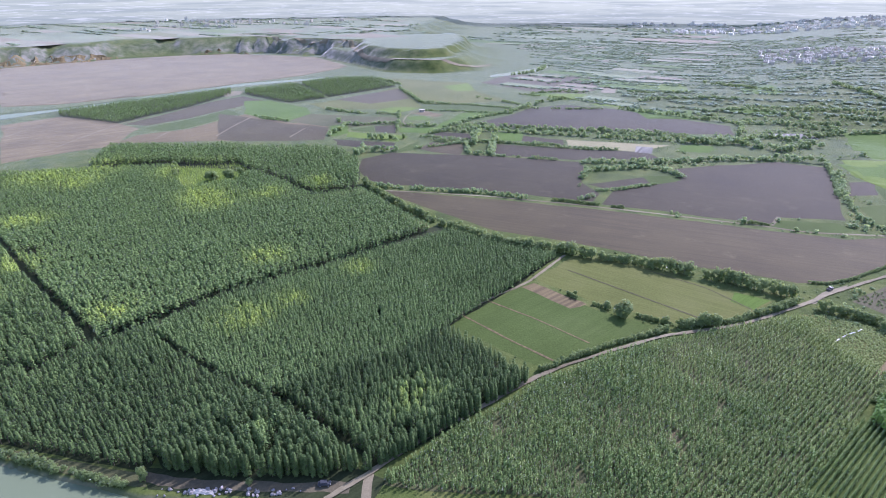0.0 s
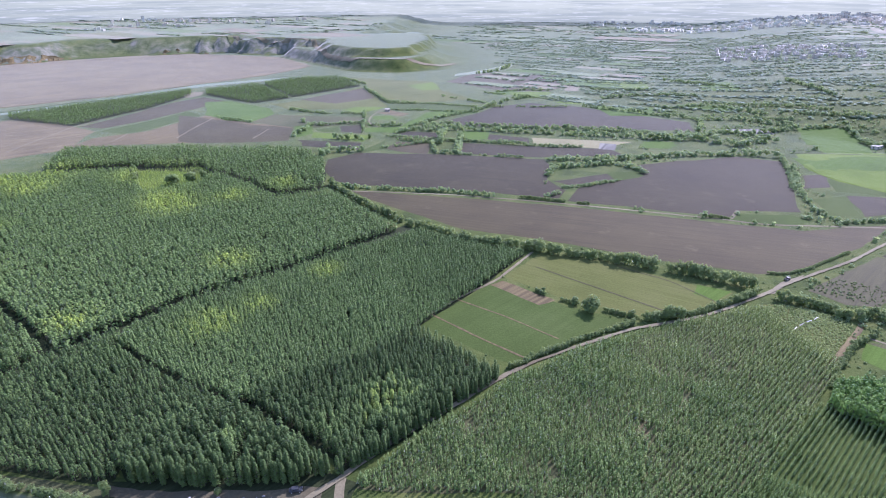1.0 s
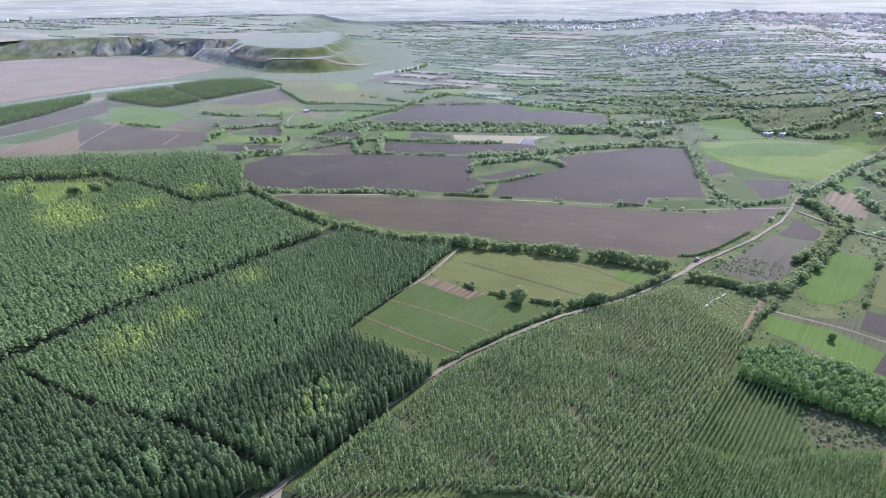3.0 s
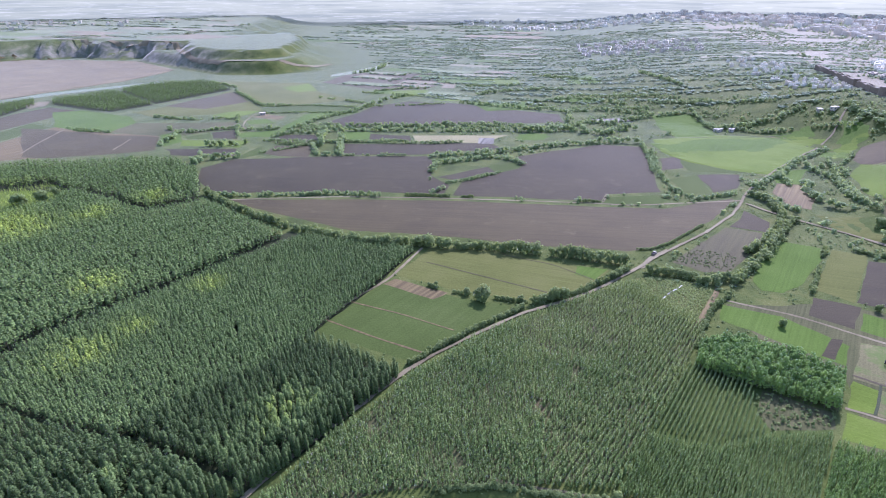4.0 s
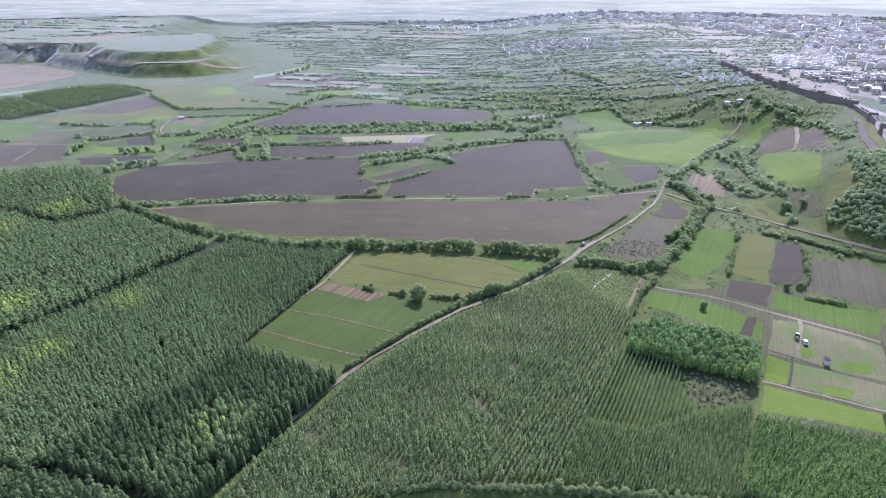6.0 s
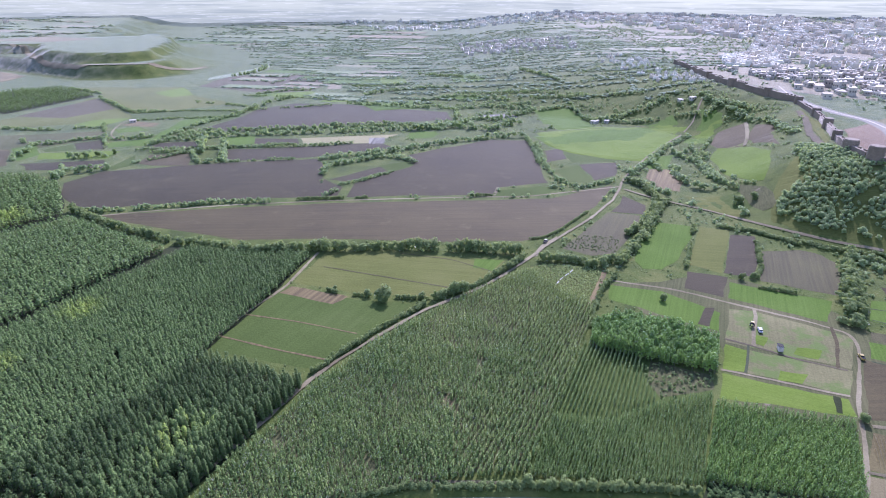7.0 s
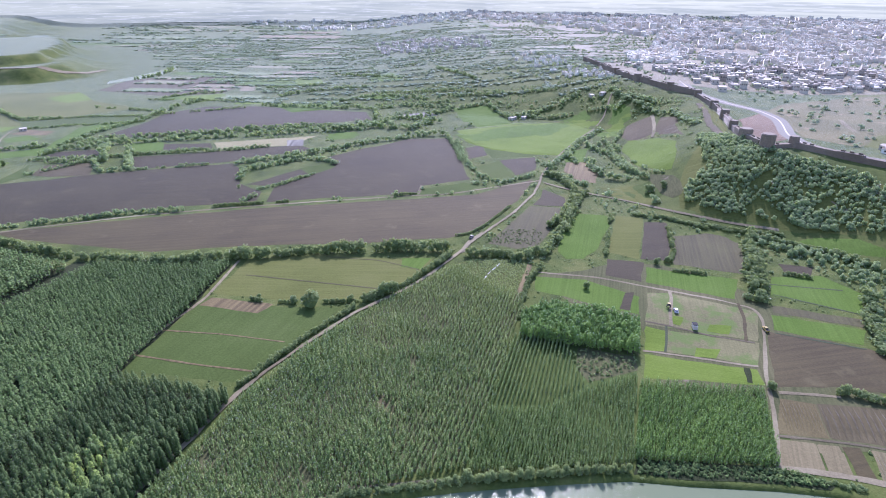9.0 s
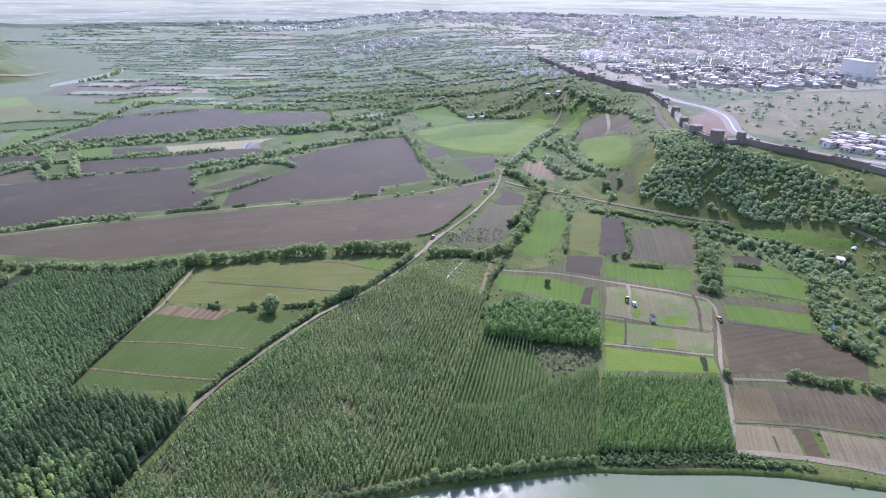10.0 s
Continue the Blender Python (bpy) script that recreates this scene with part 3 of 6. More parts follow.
field("pasture", [(172, 250), (184.7, 249.6), (203.1, 226.5), (198.2, 211.9), (180, 197), (166, 215), (160, 232)])
field("crop", [(153.5, 170.9), (172.8, 153.6), (188, 127), (178.3, 118.8), (136.3, 87), (108.8, 102), (86, 116), (113.8, 138.5)])
field("dry_grass", [(171.6, 147.0), (188.6, 128.3), (181.6, 120.7), (157.4, 126.5), (159.5, 137.1)])
field("bright", [(-263, 523), (-208, 532), (-186, 500), (-192, 468), (-226, 448), (-250, 490)])
field("crop", [(171, 110), (210, 80.9), (178, 58), (140, 88.3)])
field("pasture", [(-864, 1904), (-752, 1680), (-895, 1600), (-1000, 1800)])
field("soil_tan", [(-643, 1760), (-490, 1733), (-395, 1680), (-520, 1900)])
field("soil_tan", [(-353, 1681), (-242, 1767), (-105, 1627), (-211, 1590)])

field("dry_open", [(546, 296), (641, 313), (756, 292), (867, 243), (627, 165), (564, 195), (508, 185), (503, 224), (556, 273)])
field("dry_grass", [(-225, 161.5), (-168, 155), (-140, 148.5), (-113, 143), (-109, 138), (-125, 140.5), (-142, 144.8), (-169, 152), (-225, 158.5)])
# Bank strip painted dark, standing for the shade of the poplars.
field("dark_ground", [(-113, 146), (-105, 145), (-82, 142.5), (-51, 142), (-38, 146), (-28, 141), (-31, 132.5), (-60, 132.3), (-108, 136.8)])
field("lush", [(429, 627), (475, 587), (449, 532), (403, 536)])
field("lush", [(563, 479), (565, 452), (539, 431), (526, 446)])
field("lush", [(507, 448), (527, 431), (506, 415), (481, 427)])
field("lush", [(245, 799), (323, 780), (307, 724), (246, 732)])
field("lush", [(402, 398), (443, 401), (403, 366), (387, 374)])
field("lush", [(123, 934), (158, 945), (150, 905), (117, 900)])
field("soil_tan", [(-571, 714), (-530, 767), (-437, 727), (-383, 692), (-376, 607), (-446, 539)])
field("plough_brown", [(-414, 718), (-359, 881), (-331, 919), (-286, 879), (-346, 752), (-383, 709)])
field("soil_red", [(-369, 658), (-324, 691), (-281, 779), (-203, 721), (-155, 711), (-145, 634), (-323, 625), (-373, 619)])
field("crop", [(-379, 692), (-342, 752), (-316, 811), (-289, 779), (-324, 691), (-346, 676)])
# Flat pale patch standing in for the gravel works by the river.
field("fallow", [(-369, 943), (-362, 971), (-345, 971), (-340, 933), (-355, 915)])
field("lush", [(-315, 879), (-278, 881), (-207, 820), (-192, 778), (-211, 731), (-247, 743), (-285, 779)])
field("dry_grass", [(-211, 731), (-192, 778), (-141, 764), (-71, 749), (-69, 714), (-139, 688)])
field("plough_brown", [(-280, 763), (-208, 716), (-151, 692), (-145, 629), (-196, 625), (-238, 625), (-269, 636), (-319, 782)])
field("pasture", [(-213, 851), (-152, 894), (-97, 996), (-59, 884), (-43, 815), (-108, 807), (-179, 807)])
field("plough_brown", [(-175, 885), (-93, 984), (-65, 890), (-119, 849)])
field("bright", [(-107, 800), (-88, 819), (-46, 816), (-66, 786), (-85, 778)])
field("lush", [(-152, 700), (-134, 713), (-122, 661), (-140, 644)])
field("bright", [(-124, 643), (-123, 669), (-53, 645), (-62, 620)])
field("plough", [(-97, 698), (-68, 705), (-66, 660), (-92, 669)])
field("crop", [(-124, 683), (-97, 695), (-93, 667), (-120, 671)])
field("plough", [(-136, 635), (-66, 614), (-64, 581), (-127, 606)])
field("lush", [(-61, 753), (-38, 759), (-24, 730), (-57, 732)])
field("soil_red", [(-55, 775), (-39, 791), (-11, 767), (-22, 749)])
field("lush", [(-66, 687), (-25, 690), (10, 774), (82, 805), (81, 769), (15, 737), (-25, 657), (-63, 664)])
field("crop", [(-45, 828), (20, 839), (85, 804), (75, 779), (-39, 795)])
field("pasture", [(-136, 1113), (30, 1048), (42, 948), (85, 867), (-10, 841), (-46, 849), (-86, 982), (-85, 1021)])
field("bright", [(-16, 1008), (30, 1042), (39, 960), (9, 954)])
field("plough", [(-28, 647), (-13, 664), (23, 654), (20, 613), (-25, 626)])
field("plough_brown", [(-37, 588), (-25, 616), (9, 605), (7, 565), (-25, 574)])
field("crop", [(-61, 582), (-39, 621), (-37, 586), (-58, 574)])
field("lush", [(51, 661), (80, 652), (74, 620), (48, 624)])
field("bright", [(280, 948), (340, 1047), (399, 1009), (367, 915)])
field("bright", [(145, 924), (208, 919), (207, 880), (151, 863)])
field("bright", [(199, 827), (219, 855), (259, 841), (244, 807)])
field("lush", [(450, 916), (491, 914), (488, 855), (460, 826), (428, 860)])
field("fallow", [(256, 1010), (283, 1000), (258, 925), (237, 932)])
field("pale_rows", [(353, 646), (401, 643), (398, 619), (362, 615)])
field("lush", [(230, 584), (258, 603), (271, 578), (247, 564)])
field("pasture", [(358, 306), (378, 288), (364, 249), (354, 245), (345, 276)])
field("plough_brown", [(501, 406), (533, 429), (552, 422), (544, 404), (492, 363), (491, 389)])
field("plough_brown", [(497, 361), (537, 389), (531, 367), (473, 314)])
field("bright", [(538, 456), (564, 458), (551, 438), (519, 426), (487, 415), (483, 428)])
field("bright", [(217.9, 117.7), (226.5, 110.7), (217.7, 107.4), (210.9, 114.1)])
field("bright", [(232.8, 142.6), (236.5, 137.7), (228.4, 134.0), (225.9, 137.9)])
field("bright", [(241.4, 126.5), (249.3, 120.0), (241.0, 116.1), (235.0, 123.2)])
field("lush", [(374.6, 161.0), (387.4, 151.2), (399.1, 130.6), (399.4, 98.2), (389.7, 99.6), (381.8, 128.3)])
field("plough", [(338.4, 146.0), (351.6, 131.3), (338.9, 126.9), (330.2, 138.0)])
furrowed([(214.9, 77.2), (223.2, 67.8), (207.6, 54.8), (194.0, 66.8)], 39, 1.2, "furrow")
furrowed([(224.5, 67.2), (240.7, 53.5), (256.7, 35.8), (232.6, 28.1), (217.6, 45.3), (208.4, 54.1)], 39, 2.4, "furrow_dark")
furrowed([(191.3, 65.3), (200.3, 56.7), (189.4, 47.1), (177.5, 58.0)], 39, 1.4, "furrow_pale")
furrowed([(201.0, 55.7), (206.3, 51.1), (195.7, 41.4), (190.1, 46.6)], 39, 1.4, "furrow_pale")
furrowed([(214.3, 43.6), (228.1, 26.7), (210.8, 21.3), (201.2, 34.7)], 39, 1.4, "furrow_pale")
field("plough_brown", [(207.0, 50.6), (211.9, 46.2), (200.7, 36.3), (196.1, 40.8)])
field("red_earth", [(522, 296), (573, 299), (559, 275), (481, 229), (463, 230), (471, 249)])
# Bare town ground, kept pale so that haze shows in its colour.
tagged(new("city_ground", slab([(670, 410), (710, 335), (770, 300), (880, 255), (1000, 60), (2400, 120), (3200, 1500), (2500, 2500), (1550, 2200), (980, 1120), (770, 700), (665, 520)], 0.0, SOIL["fallow"], "city_ground", 90.0)), "pale ground between the houses, lightened for haze", "ground", kind="structure")
# Dark strip stands for the grove's shade on the bank.
field("dark_ground", [(140.5, 87.0), (178.5, 57.5), (185.5, 42.5), (182.5, 42.5), (169.8, 53.9), (146.2, 71.7), (132.5, 83.4)])
# Pasture tone laid under the slope wood to lift its shaded gaps.
field("pasture", [(404, 262), (440, 275), (452, 236), (432, 214), (443, 190), (446, 157), (435, 101), (405, 84), (402, 120), (395, 150), (381, 172), (362, 205), (358, 232)])
field("lush", [(237.8, 229.5), (264.0, 253.2), (295.2, 272.5), (311.4, 256.6), (297.3, 242.0), (262.1, 219.4), (243.7, 213.7), (234.6, 219.3)])
field("bright", [(459.2, 371.7), (493.3, 391.2), (483.1, 345.0), (461.6, 311.7), (439.1, 292.9), (402.8, 273.1), (399.0, 282.7), (422.7, 325.4)])
field("dry_grass", [(398.8, 295.6), (394.9, 265.9), (378.9, 240.6), (368.0, 244.6), (372.8, 261.5)])
field("soil_red", [(363.4, 355.8), (385.5, 372.3), (401.1, 363.7), (383.5, 330.9), (360.3, 312.9), (351.1, 327.3)])


# ---- roads ----
def road(points, width, mat, label, lift=0.1, name="road", worn=1.0):
    """A worn ribbon of uneven width over the land."""
    p = np.array(points, float)
    seg = np.hypot(*np.diff(p, axis=0).T)
    s = np.concatenate([[0], np.cumsum(seg)])
    n = max(3, int(s[-1] / (2.0 if np.hypot(*p.mean(0)) < 400 else 5)))
    t_ = np.linspace(0, s[-1], n)
    q = np.stack([np.interp(t_, s, p[:, 0]), np.interp(t_, s, p[:, 1])], 1)
    for _ in range(5):
        q[1:-1] = (q[:-2] + 2 * q[1:-1] + q[2:]) / 4
    d = np.gradient(q, axis=0)
    d /= np.linalg.norm(d, axis=1)[:, None]
    w = np.stack([-d[:, 1], d[:, 0]], 1)
    half = width / 2 * (1 + worn * (0.6 * patches(q, 9, 5) + 0.6 * patches(q, 3.5, 7) - 0.55))
    left, right = q + w * half[:, None], q - w * (width / 2 * (1 + worn * (0.6 * patches(q, 9, 6) + 0.6 * patches(q, 3.5, 8) - 0.55)))[:, None]
    up = lift + (0.4 if np.ptp(height(q)) > 0.5 else 0)
    v = np.concatenate([np.column_stack([e, height(e) + up + lay]) for e, lay in ((left, 0), (q, 0.05), (right, 0))])
    k = np.arange(n - 1)
    tr = np.concatenate([np.stack([o_ + k, o_ + n + k, o_ + n + k + 1], 1) for o_ in (0, n)] + [np.stack([o_ + k, o_ + n + k + 1, o_ + k + 1], 1) for o_ in (0, n)])
    tagged(new(name, mesh_of(name, v, tr, [mat], smooth=True)), label, name, kind="structure")


road([(-33.7, 143.8), (-34.9, 138.3), (-33.6, 132.6)], 3, ROAD, "short dusty spur of the farm road")
road([(-39.7, 137.8), (-51.2, 137.8), (-72.5, 138.2), (-92.1, 138.7), (-113.1, 141.9)], 4.2, PATHM, "brown dirt track along the river bank")
road([(327, 345), (291, 350), (236, 358), (218, 368), (156, 392), (93, 415), (25, 436), (-25, 446), (-63, 452)], 2.0, ROAD, "narrow pale track between ploughed fields")
road([(221, 370), (234, 387)], 2, ROAD, "short pale farm track")
road([(-8.8, 242.5), (13.9, 265.4), (39.4, 286.3), (67.1, 322.8)], 1.5, ROAD, "pale track along the edge of the poplars")
LANE = [(207.2, 216.1), (232.1, 192.4), (245.3, 172.3), (253.7, 159.4), (267.2, 139.7), (275.2, 122.9), (267.1, 114.3), (247.6, 102.2), (226.1, 89.5), (212.6, 79.6), (194.2, 67.3), (177.6, 57.4)]
road([(207.2, 216.1), (232.1, 192.4), (245.3, 172.3), (253.7, 159.4), (267.2, 139.7), (275.2, 122.9), (267.1, 114.3), (247.6, 102.2), (226.1, 89.5), (212.6, 79.6), (194.2, 67.3), (177.6, 57.4)], 1.5, ROAD, "pale dirt lane between plots")
STREET = [(709, 501), (650, 440), (610, 392), (588, 345), (580, 308), (557, 276), (530, 256), (503, 239), (482, 217), (474, 197), (474, 177), (477, 158), (480, 140), (488, 119)]
road(STREET, 13, ASPHALT, "wide asphalt street behind the city wall", 0.1, "road", 0.0)
road(STREET, 1.2, PLASTER, "pale raised strip along the middle of the street", 0.22, "median", 0.0)
road([(604, 243), (581, 228), (562, 212)], 4, ROAD, "pale dirt path on the open ground")
road([(565, 366), (534, 335), (493, 304), (461, 272)], 5, PATHM, "pale path below the city wall")
MAIN_ROAD = [(-47.2, 132.4), (-40.6, 137.8), (-33.7, 143.8), (-21.6, 155.4), (-7.1, 167.4), (8.8, 179.5), (20.0, 188.8), (31.9, 198.1), (48.4, 207.5), (68.7, 217.5), (99.1, 230.3), (132.3, 237.8), (156.6, 247.3), (176.1, 256.9), (188.9, 263.6), (204.5, 272.1), (223, 281), (258, 297), (299, 321), (322, 340), (339, 356), (364, 375), (418, 408), (478, 441), (521, 462), (542, 471), (559, 483), (587, 502)]
road(MAIN_ROAD, 1.85, ROAD, "pale dusty farm road")
tagged(new("road", slab([(184, 260.0), (190.9, 267.0), (199.3, 273.8), (209.0, 277.6), (218.5, 281.1), (214.7, 277.4), (206.1, 273.0), (195.6, 265.6), (188.5, 260.2)], 0.12, ROAD, "road")), "wide bare dusty junction of farm roads", "road", kind="structure")
road([(176, 196), (186.8, 204.9), (198.6, 214.4), (207.1, 221.6), (213.5, 227.8)], 2.6, SOIL["soil_red"], "bare eroded earth along a ditch", 0.13, "path")
road([(-0.2, 251.3), (22.2, 228), (42, 209.5)], 1.0, SOIL["soil_red"], "bare reddish strip across the crop", 0.12, "path")
road([(15.3, 264.8), (38.4, 246.1), (60.6, 224)], 0.8, SOIL["soil_red"], "bare reddish strip across the crop", 0.12, "path")
road([(65, 301.8), (94.9, 272.5), (120.6, 247.3)], 0.9, SOIL["plough_grey"], "thin dark wheel track across the pasture", 0.12, "path")
road([(113.1, 300), (137.8, 278.8), (151.7, 255.1)], 0.7, SOIL["plough_grey"], "thin dark wheel track across the pasture", 0.12, "path")
road([(174.5, 224.5), (181.6, 227.3), (190.7, 232.2)], 0.7, ROAD, "pale bare strip in the weeds", 0.12, "path")
road([(-560, 953), (-493, 1101), (-475, 1138)], 3.0, SOIL["plough_grey"], "dark track across the bare field", 0.3, "path")
road([(-438, 925), (-509, 891), (-560, 833), (-640, 780)], 3.5, SOIL["crop"], "green verge along the far river", 0.3, "path")
road([(-539, 1684), (-362, 1580), (-281, 1560), (-243, 1500), (-222, 1405), (-190, 1322), (-132, 1243), (-33, 1212), (50, 1240), (85, 1290)], 10.0, ROAD, "pale road winding down the bluff", 0.3)
road([(253.5, 158.9), (246, 152.2), (232.9, 142.9), (223.9, 135.6)], 1.6, ROAD, "pale wheel track across the stubble", 0.12, "path")
road([(297.9, 126.4), (315.8, 89.5)], 1.0, SOIL["row_earth"], "dark ditch between crop plots", 0.12, "path")
road([(260.9, 105), (283.2, 74.4)], 1.2, SOIL["row_earth"], "dark ditch between crop plots", 0.12, "path")
road([(308, 134), (335, 108)], 0.9, SOIL["row_earth"], "dark ditch between crop plots", 0.12, "path")
road([(49.2, 130.1), (62.3, 123.3), (79.3, 114.6)], 1.4, PATHM, "narrow footpath above the bank", 0.12, "path")
road([(223, 96.2), (214.2, 89.4)], 2.4, SOIL["dark_ground"], "strip of turned dark earth", 0.125, "path")
road([(-42, 800), (-53, 792), (-62, 753), (-64, 725), (-58, 699), (-49, 690)], 1.8, ROAD, "pale curved farm track", 0.3, "path")
road([(-430, 601), (-424, 710), (-409, 763)], 2.2, ROAD, "pale track across the bare field", 0.3, "path")
road([(-521, 643), (-519, 696), (-516, 744)], 2.2, ROAD, "pale track across the bare field", 0.3, "path")
road([(-274, 651), (-272, 706), (-266, 759)], 2.2, ROAD, "pale track across the bare field", 0.3, "path")
road([(-187, 642), (-180, 687)], 2.2, ROAD, "pale track across the bare field", 0.3, "path")
road([(-340, 639), (-339, 675)], 2.2, ROAD, "pale track across the bare field", 0.3, "path")
road([(489, 360), (516, 379), (549, 409)], 3, ROAD, "pale track between two brown plots", 0.3, "path")
road([(216.8, 145.9), (223.3, 137.0), (231.7, 121.7), (244.7, 105.2)], 1.3, PATHM, "brown bank between stubble plots", 0.13, "path")
road([(195.3, 129.6), (209.6, 114.5), (218.3, 104.1), (228.2, 94.1)], 1.3, ROAD, "pale bank between stubble plots", 0.13, "path")
road([(222.2, 137.2), (212.4, 129.6), (203.0, 123.3)], 1.0, SOIL["row_earth"], "dark ditch between plots", 0.13, "path")
road([(272.9, 131.1), (262.6, 121.4), (241.8, 107.9)], 1.6, SOIL["plough_brown"], "strip of turned brown earth", 0.13, "path")
road([(218.1, 79.6), (227.4, 72.6), (236.5, 64.0)], 1.6, ROAD, "pale bank above the ridged plots", 0.13, "path")
road([(192.8, 66.1), (206.6, 53.9), (216.0, 44.6), (230.1, 27.4)], 1.2, PATHM, "brown ditch between ridged plots", 0.13, "path")
road([(177.7, 57.5), (191.8, 44.3), (200.2, 34.7), (210.0, 21.0)], 2.2, ROAD, "pale dirt lane above the river bank", 0.13, "path")
road([(439.8, 153.4), (435.0, 138.0), (428.5, 122.7), (429.7, 98.4)], 2.2, ROAD, "pale footpath below the city wall", 0.13, "path")
road([(410.3, 118.0), (407.6, 105.4), (403.1, 92.5), (401.1, 84.8)], 2.4, ROAD, "pale track on the wooded slope", 0.13, "path")
road([(419.3, 158.9), (419.0, 148.9), (413.7, 136.8)], 2.0, ROAD, "worn path across the wooded slope", 0.13, "path")
road([(325, 338), (329, 315), (342.4, 284.2), (352.1, 263.7), (353.8, 238.5), (358.1, 212.5), (365.6, 190.3), (379.6, 169.0)], 2.2, ROAD, "pale track along a grassy bank", 0.13, "path")
road([(337.6, 494.6), (387.9, 467.6), (427.2, 444.1)], 1.3, SOIL["row_earth"], "thin dark ditch across the meadow", 0.13, "path")
road([(370.8, 539.3), (445.3, 524.2), (522.5, 504.3)], 1.3, SOIL["row_earth"], "thin dark ditch across the meadow", 0.13, "path")
road([(360.2, 502.3), (399.6, 501.1), (432.9, 482.4), (489.9, 483.7)], 1.3, SOIL["row_earth"], "thin dark ditch across the meadow", 0.13, "path")


# ---- plants ----
def leaves(centres, out, size, r, upright=0.0, loose=0.5):
    """Loose triangular leaf sprays at the centres, leaning outwards."""
    n = len(centres)
    nrm = out + r.normal(0, loose, (n, 3)) + (0, 0, 0.55)
    nrm /= np.linalg.norm(nrm, axis=1)[:, None]
    u = np.cross(nrm, r.normal(0, 1, (n, 3)))
    u /= np.linalg.norm(u, axis=1)[:, None]
    if upright:
        u = u * (1 - upright) + np.array([0, 0, 1.0]) * upright
        u /= np.linalg.norm(u, axis=1)[:, None]
    w = np.cross(nrm, u)
    s = (size * r.uniform(0.7, 1.35, n))[:, None]
    thin = 0.8 - 0.35 * upright
    v = np.stack([centres + u * s * (1 + 0.5 * upright), centres - u * s * 0.55 + w * s * thin, centres - u * s * 0.55 - w * s * thin], 1).reshape(-1, 3)
    return v, np.arange(3 * n).reshape(-1, 3)


def stem(r0, r1, h, sides=4):
    a_ = np.arange(sides) * 2 * np.pi / sides
    v = np.concatenate([np.column_stack([np.cos(a_) * r, np.sin(a_) * r, np.full(sides, z)]) for r, z in ((r0, 0), (r1, h))])
    k = np.arange(sides)
    n = (k + 1) % sides
    return v, np.concatenate([np.stack([k, n, n + sides], 1), np.stack([k, n + sides, k + sides], 1)])


def join(*bits):
    """Bits (slot, (verts, tris, soft normals or none)) as one template."""
    vs, ts, sl, ns, off = [], [], [], [], 0
    for slot, bit in bits:
        v, t_ = bit[:2]
        vs.append(v), ts.append(t_ + off), sl.append(np.full(len(t_), slot))
        ns.append(bit[2] if len(bit) > 2 else v * (1, 1, 0) / np.maximum(np.linalg.norm(v[:, :2], axis=1), 1e-6)[:, None])
        off += len(v)
    return np.concatenate(vs), np.concatenate(ts), np.concatenate(sl), np.concatenate(ns) if len(bits[0][1]) > 2 else None


def spindle(seed, n, low=0.14, size=0.1, wide=0.15, upright=0.7, tip=0.45, heavy=1.35, ruffle=0.16, flat=0.5):
    """Crown of a narrow tree of height 1."""
    r = np.random.default_rng(seed)
    z = low + (1 - low) * np.sort(r.beta(heavy, 1.15, n))
    u = (z - low) / (1 - low)
    rad_ = wide * np.minimum(u / 0.18 + 0.25, 1) ** 0.5 * np.clip(1 - u, 0.01, 1) ** tip * r.uniform(0.55, 1.08, n)
    a_ = r.uniform(0, 2 * np.pi, n)
    c = np.column_stack([np.cos(a_) * rad_, np.sin(a_) * rad_, z])
    out = np.column_stack([np.cos(a_), np.sin(a_), flat + u * 1.1])
    v, t_ = leaves(c, out, size * (1.05 - 0.5 * u), r, upright, 0.25)
    out = out + r.normal(0, ruffle, (n, 3))
    out /= np.linalg.norm(out, axis=1)[:, None]
    away = np.sum(np.cross(v[1::3] - v[::3], v[2::3] - v[::3]) * out, axis=1) < 0
    t_[away] = t_[away][:, ::-1]
    return v, t_, np.repeat(out, 3, axis=0)


def dome(seed, n, lobes=7, size=0.13, low=0.2, flat=0.25):
    """Crown of a spreading tree or bush, height 1, width about 1, made of lobes."""
    r = np.random.default_rng(seed)
    lc = np.column_stack([r.uniform(-0.24, 0.24, lobes), r.uniform(-0.24, 0.24, lobes), r.uniform(low + 0.12, 0.78, lobes)])
    lr = r.uniform(0.2, 0.32, lobes)
    k = r.integers(0, lobes, n)
    d = r.normal(0, 1, (n, 3))
    d[:, 2] = np.abs(d[:, 2]) * 0.9 - 0.25
    d /= np.linalg.norm(d, axis=1)[:, None]
    c = lc[k] + d * (lr[k] * r.uniform(0.45, 1.08, n))[:, None]
    c[:, 2] = np.clip(c[:, 2], 0.03, 1.0)
    v, t_ = leaves(c, d, np.full(n, size), r, 0.0, 0.35)
    out = 0.7 * d + 1.1 * (c - (0, 0, 0.3)) + (0, 0, flat) + r.normal(0, 0.16, (n, 3))
    out /= np.linalg.norm(out, axis=1)[:, None]
    away = np.sum(np.cross(v[1::3] - v[::3], v[2::3] - v[::3]) * out, axis=1) < 0
    t_[away] = t_[away][:, ::-1]
    return v, t_, np.repeat(out, 3, axis=0)


